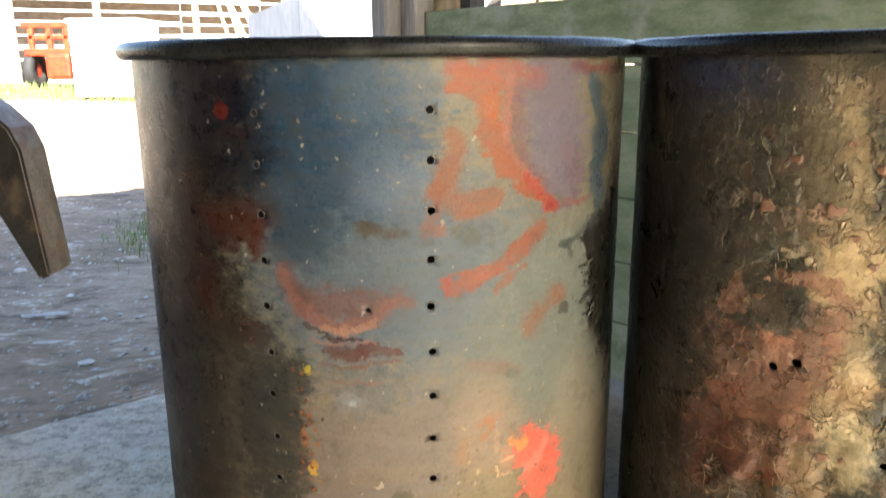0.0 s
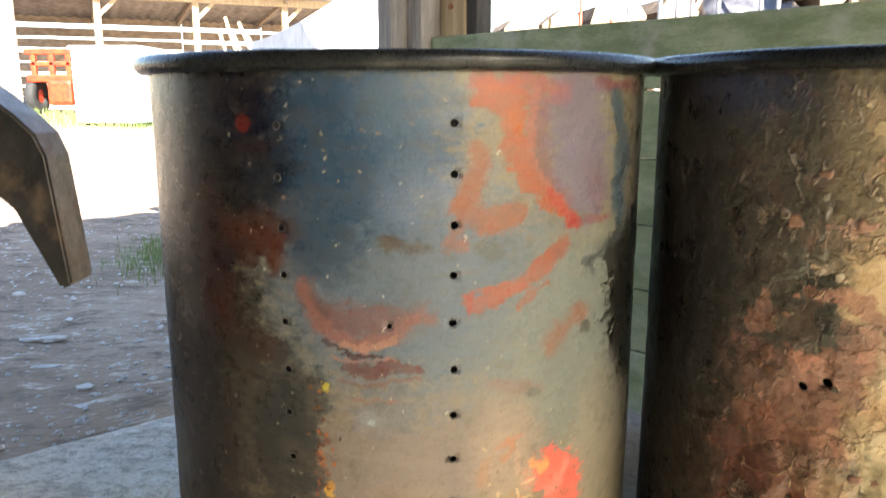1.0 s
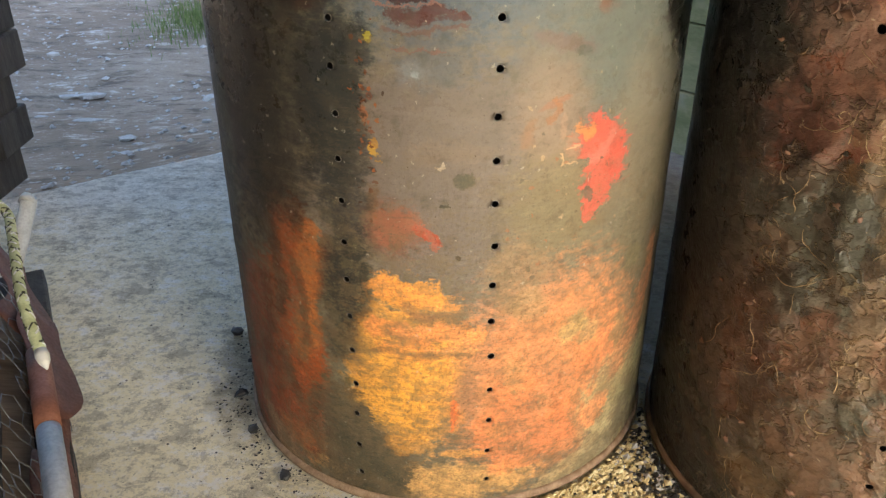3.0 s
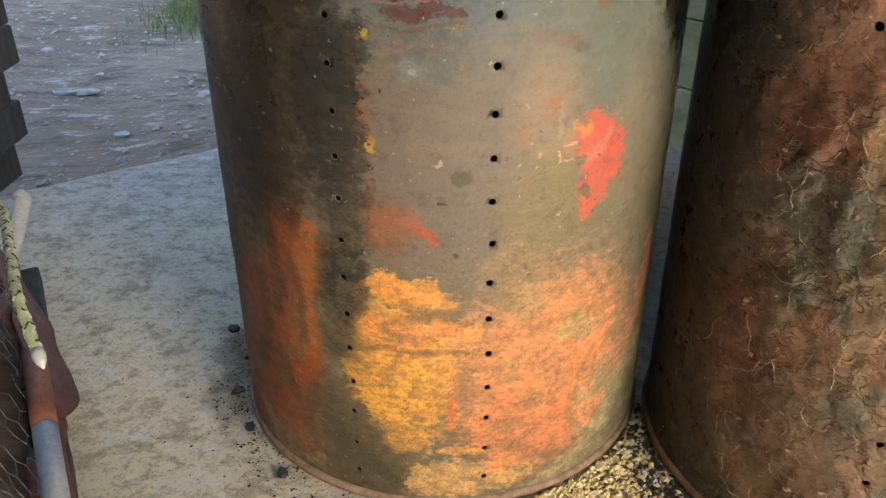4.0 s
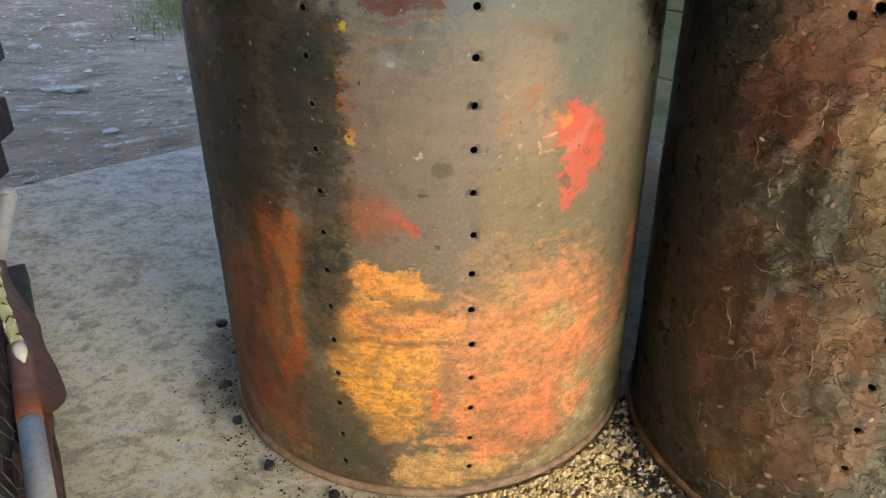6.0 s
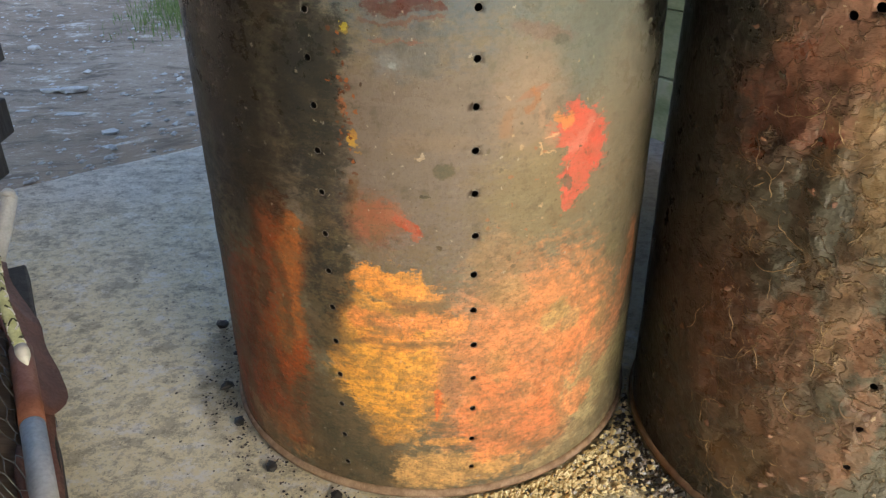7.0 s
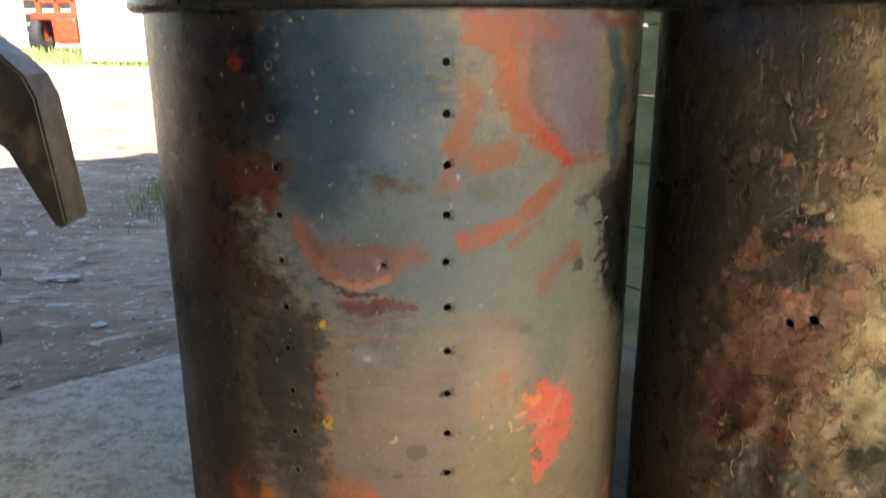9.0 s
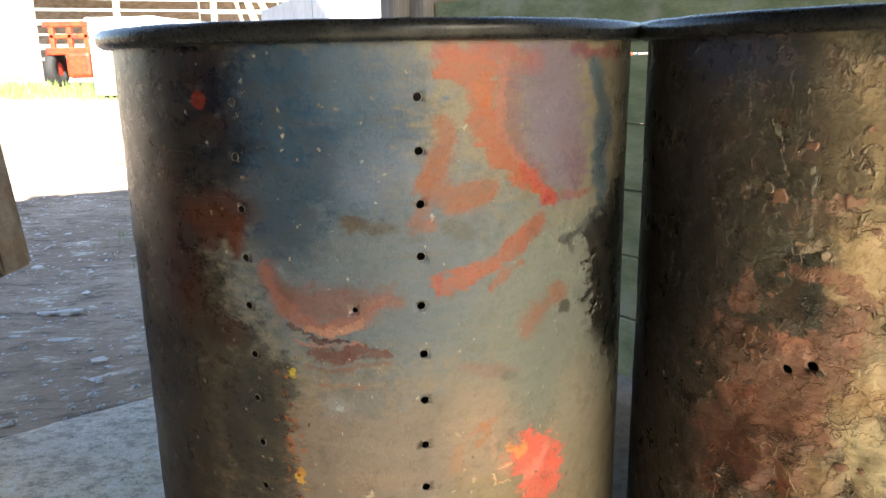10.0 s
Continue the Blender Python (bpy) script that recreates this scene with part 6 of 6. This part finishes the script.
def scatter(name, spots, material, label, category, squash=0.75):
    """Many small angular grains in one mesh."""
    verts, faces = [], []
    r = random.Random(name)
    for x, y, z, size in spots:
        n0 = len(verts)
        t = r.uniform(0, 6.28)
        for dx, dy, dz in ((1, 0, 0), (0, 1, 0), (-1, 0, 0), (0, -1, 0), (0, 0, 1), (0, 0, -1)):
            k = size * r.uniform(0.35, 0.65)
            dx, dy = dx * math.cos(t) - dy * math.sin(t) + 0.25 * dz, dx * math.sin(t) + dy * math.cos(t)
            verts.append((x + k * dx, y + k * dy, z + size * 0.25 + k * squash * dz))
        for f in ((0, 1, 4), (1, 2, 4), (2, 3, 4), (3, 0, 4), (1, 0, 5), (2, 1, 5), (3, 2, 5), (0, 3, 5)):
            faces.append(tuple(n0 + k for k in f))
    me = bpy.data.meshes.new(name)
    me.from_pydata(verts, [], faces)
    me.materials.append(material)
    return tagged(new(name, me), label, category, kind="stuff")


def grit_spots(count, seed, lo, hi, near):
    """Grains in the wedge between the two drums and along the first drum's foot."""
    r = random.Random(seed)
    out = []
    while len(out) < count:
        x, y = r.uniform(0.02, 0.42), r.uniform(-0.52, -0.05)
        d1, d2 = math.hypot(x, y) - 0.296, math.hypot(x - SECOND.x, y - SECOND.y) - 0.296
        if d1 < 0.003 or d2 < 0.003:
            continue
        if r.random() > math.exp(-((d1 if near == 1 else d2) / (0.07 if near == 1 else 0.035)) ** 2):
            continue
        if near == 1 and x < 0.12 and r.random() > (x / 0.12) ** 2:
            continue
        out.append((x, y, 0.0, r.uniform(lo, hi) * (1.6 if r.random() < 0.06 else 1.0)))
    return out


scatter("ash_grit", grit_spots(1500, 1, 0.003, 0.008, 1), MAT_ASH, "yellowish ash and grit between the drums", "grit")
scatter("charcoal_grit", grit_spots(700, 2, 0.003, 0.009, 2) + grit_spots(170, 3, 0.002, 0.007, 1), MAT_COAL, "black charcoal crumbs at the drums' feet", "charcoal grit")
scatter("grey_grit", grit_spots(160, 4, 0.004, 0.009, 2) + grit_spots(90, 5, 0.003, 0.007, 1), MAT_STONE, "grey stone chips among the ash", "stone chips")


def drum_soot_spots():
    r = random.Random(9)
    out = []
    for _ in range(420):
        a = r.uniform(math.radians(150), math.radians(265))
        d = 0.297 + abs(r.gauss(0, 0.035))
        out.append((d * math.cos(a), d * math.sin(a), 0.0, r.uniform(0.0015, 0.005)))
    for _ in range(150):
        out.append((r.uniform(-0.75, -0.2), r.uniform(-0.5, 0.6), 0.0, r.uniform(0.0015, 0.004)))
    return out


scatter("charcoal_crumbs", drum_soot_spots(), MAT_COAL, "fine charcoal crumbs strewn on the slab", "charcoal crumbs")

for k, (x, y, lx, ly, lz, turn) in enumerate(((-1.80, 2.52, 0.16, 0.06, 0.05, 20), (-1.90, 2.50, 0.16, 0.05, 0.03, 10), (-1.62, 2.08, 0.15, 0.055, 0.025, 5), (-1.87, 2.16, 0.09, 0.04, 0.03, 0),
                                              (-1.315, 1.79, 0.085, 0.06, 0.03, 30), (-1.20, 2.45, 0.12, 0.08, 0.05, 0), (-2.40, 3.30, 0.09, 0.06, 0.04, 50), (-1.08, 2.02, 0.05, 0.03, 0.03, 0), (-1.72, 1.98, 0.04, 0.03, 0.03, 0))):
    st = mesh_object("stone", lump((lx, ly, lz * 1.4), 90 + k, Matrix.Translation((x, y, yard_height(x, y) + 0.006)) @ pose(0, 0, 0, 0, 0, turn)), MAT_STONE)
    tagged(st, "pale stone lying on the dirt yard", "stone", "stones in the yard")


def pebble_spots(count):
    r = random.Random(17)
    out = []
    for _ in range(count):
        x, y = r.uniform(-4.5, 0.4), 1.0 + 6.5 * r.random() ** 1.5
        if (Vector((x, y, 0)) - CORNER).dot(INTO) > -0.1:
            continue
        out.append((x, y, yard_height(x, y) - 0.004, r.uniform(0.008, 0.030) * (1.8 if r.random() < 0.08 else 1)))
    return out


scatter("pebbles", pebble_spots(3200), MAT_STONE, "small pebbles strewn on the dirt yard", "pebbles", 0.5)


def grass(name, spots, label):
    """Blades of grass, one mesh."""
    verts, faces = [], []
    r = random.Random(name)
    for x, y, size in spots:
        t, lean = r.uniform(0, 6.28), r.uniform(0.1, 0.5) * size
        w = size * 0.05
        z = yard_height(x, y) - 0.01
        cx, cy = math.cos(t), math.sin(t)
        n0 = len(verts)
        verts += [(x - w * cy, y + w * cx, z), (x + w * cy, y - w * cx, z), (x + 0.4 * lean * cx + 0.7 * w * cy, y + 0.4 * lean * cy - 0.7 * w * cx, z + 0.6 * size), (x + 0.4 * lean * cx - 0.7 * w * cy, y + 0.4 * lean * cy + 0.7 * w * cx, z + 0.6 * size), (x + lean * cx, y + lean * cy, z + size)]
        faces += [(n0, n0 + 1, n0 + 2, n0 + 3), (n0 + 3, n0 + 2, n0 + 4)]
    me = bpy.data.meshes.new(name)
    me.from_pydata(verts, [], faces)
    me.materials.append(MAT_GRASS)
    return tagged(new(name, me), label, "grass", kind="stuff")


rnd = random.Random(14)
grass("grass_tuft", [(-1.78 + rnd.gauss(0, 0.20), 4.45 + rnd.gauss(0, 0.34), rnd.uniform(0.025, 0.075)) for _ in range(4200)], "sparse green grass at the yard's edge")
grass("grass_strip", [(rnd.uniform(-12, -4), rnd.uniform(13.2, 16.2), rnd.uniform(0.08, 0.25)) for _ in range(3500)], "sunlit grass in front of the far shed")


# ---- loose flakes of paint on the second drum ----
def paint_flake(u, v, size, lift, seed, material):
    """A curled scale of paint standing off the drum's side."""
    r = random.Random(seed)
    a0 = u / RADIUS
    bm = bmesh.new()
    n = 9
    turn = r.uniform(0, 6.28)
    rings = []
    for f in (0.0, 0.55, 1.0):
        ring = []
        for k in range(n):
            t = turn + 2 * math.pi * k / n
            q = f * size * (0.70 + 0.75 * noise.noise((seed * 1.7, math.cos(t) * 2.2, math.sin(t) * 2.2)))
            du, dv = q * math.cos(t), 0.8 * q * math.sin(t)
            off = lift * max(0.0, (du * math.cos(turn) + dv * math.sin(turn)) / size) ** 1.5
            rad = RADIUS + heavy_blisters(u + du, v + dv) + 0.0010 + off
            a = (u + du) / RADIUS
            ring.append(bm.verts.new((rad * math.sin(a), -rad * math.cos(a), v + dv)))
            if f == 0.0:
                break
        rings.append(ring)
    mid, inner, outer = rings
    for k in range(n):
        bm.faces.new((mid[0], inner[k], inner[(k + 1) % n]))
        bm.faces.new((inner[k], outer[k], outer[(k + 1) % n], inner[(k + 1) % n]))
    ob = part("paint_flake", bm, material, second, "", True)
    ob.modifiers.new("thick", 'SOLIDIFY').thickness = 0.0009


MAT_FLAKE_BROWN = simple("rose_brown_flake", (0.16, 0.085, 0.055), (0.27, 0.15, 0.10), 120, 0.5)
MAT_FLAKE_DARK = simple("dark_olive_flake", (0.045, 0.040, 0.028), (0.10, 0.085, 0.055), 120, 0.45)
MAT_FLAKE_PALE = simple("pale_flake", (0.26, 0.21, 0.15), (0.42, 0.35, 0.25), 120, 0.55)
rnd = random.Random(77)
for k in range(46):
    v = 0.05 + 0.74 * rnd.random() ** 0.8
    u = rnd.gauss(-0.235, 0.055)
    mat = rnd.choice((MAT_FLAKE_BROWN, MAT_FLAKE_BROWN, MAT_FLAKE_BROWN, MAT_FLAKE_DARK)) if v > 0.3 else MAT_FLAKE_BROWN
    paint_flake(u, v, rnd.uniform(0.003, 0.007), rnd.uniform(0.001, 0.004), 300 + k, mat)
for u, v, size, lift, mat in ((-0.272, 0.738, 0.008, 0.010, MAT_FLAKE_PALE), (-0.262, 0.733, 0.010, 0.003, MAT_FLAKE_BROWN), (-0.276, 0.612, 0.011, 0.009, MAT_FLAKE_BROWN), (-0.284, 0.600, 0.009, 0.010, MAT_FLAKE_BROWN),
                              (-0.270, 0.594, 0.010, 0.008, MAT_FLAKE_BROWN), (-0.205, 0.735, 0.010, 0.002, MAT_FLAKE_BROWN), (-0.222, 0.690, 0.006, 0.003, MAT_FLAKE_PALE), (-0.200, 0.650, 0.006, 0.006, MAT_FLAKE_BROWN)):
    paint_flake(u, v, size, lift, int(1000 * v), mat)


# ---- lifted edges of torn paint on the second drum ----
def lifted_edge(u, v, length, heading, curl, thick, seed, material):
    """A thin wandering lip of paint that stands off the drum's side."""
    step = 0.0028
    n = max(4, int(length / step))
    pts, taper = [], []
    for i in range(n + 1):
        rad = RADIUS + heavy_blisters(u, v) + 0.0001
        pts.append((rad * math.sin(u / RADIUS), -rad * math.cos(u / RADIUS), v))
        taper.append(0.25 + 0.75 * math.sin(math.pi * (0.04 + 0.92 * i / n)) * (0.75 + 0.5 * noise.noise((seed * 3.1, i * 0.6, 0))))
        heading += curl * step + 0.45 * noise.noise((seed * 1.37, i * 0.33, 4)) + 0.75 * noise.noise((seed * 2.1, i * 0.9, 8))
        u += step * math.cos(heading)
        v += step * math.sin(heading)
        if not 0.015 < v < 0.80 or not -0.37 < u < 0.05:
            break
    if len(pts) > 3:
        part("lifted_edge", tube(pts, thick, 5, taper=taper[:len(pts)]), material, second, "", True)


# the paler lip's tone paints in light caught by raised edges
MAT_LIP = simple("lit_paint_lip", (0.30, 0.20, 0.105), (0.52, 0.38, 0.22), 90, 0.42)
MAT_LIP_DARK = simple("brown_paint_lip", (0.12, 0.065, 0.032), (0.24, 0.14, 0.07), 90, 0.45)
rnd = random.Random(58)
for k in range(90):
    v = 0.03 + 0.55 * rnd.random()
    u = rnd.uniform(-0.335, -0.13) if v < 0.5 else rnd.uniform(-0.315, -0.17)
    curly = rnd.random() < 0.08
    lifted_edge(u, v, rnd.uniform(0.015, 0.03) if curly else rnd.uniform(0.02, 0.085), rnd.gauss(-1.45, 0.5), rnd.choice((-1, 1)) * (rnd.uniform(130, 260) if curly else rnd.uniform(0, 25)),
                rnd.uniform(0.00035, 0.0007), k, MAT_LIP if rnd.random() < 0.6 else MAT_LIP_DARK)
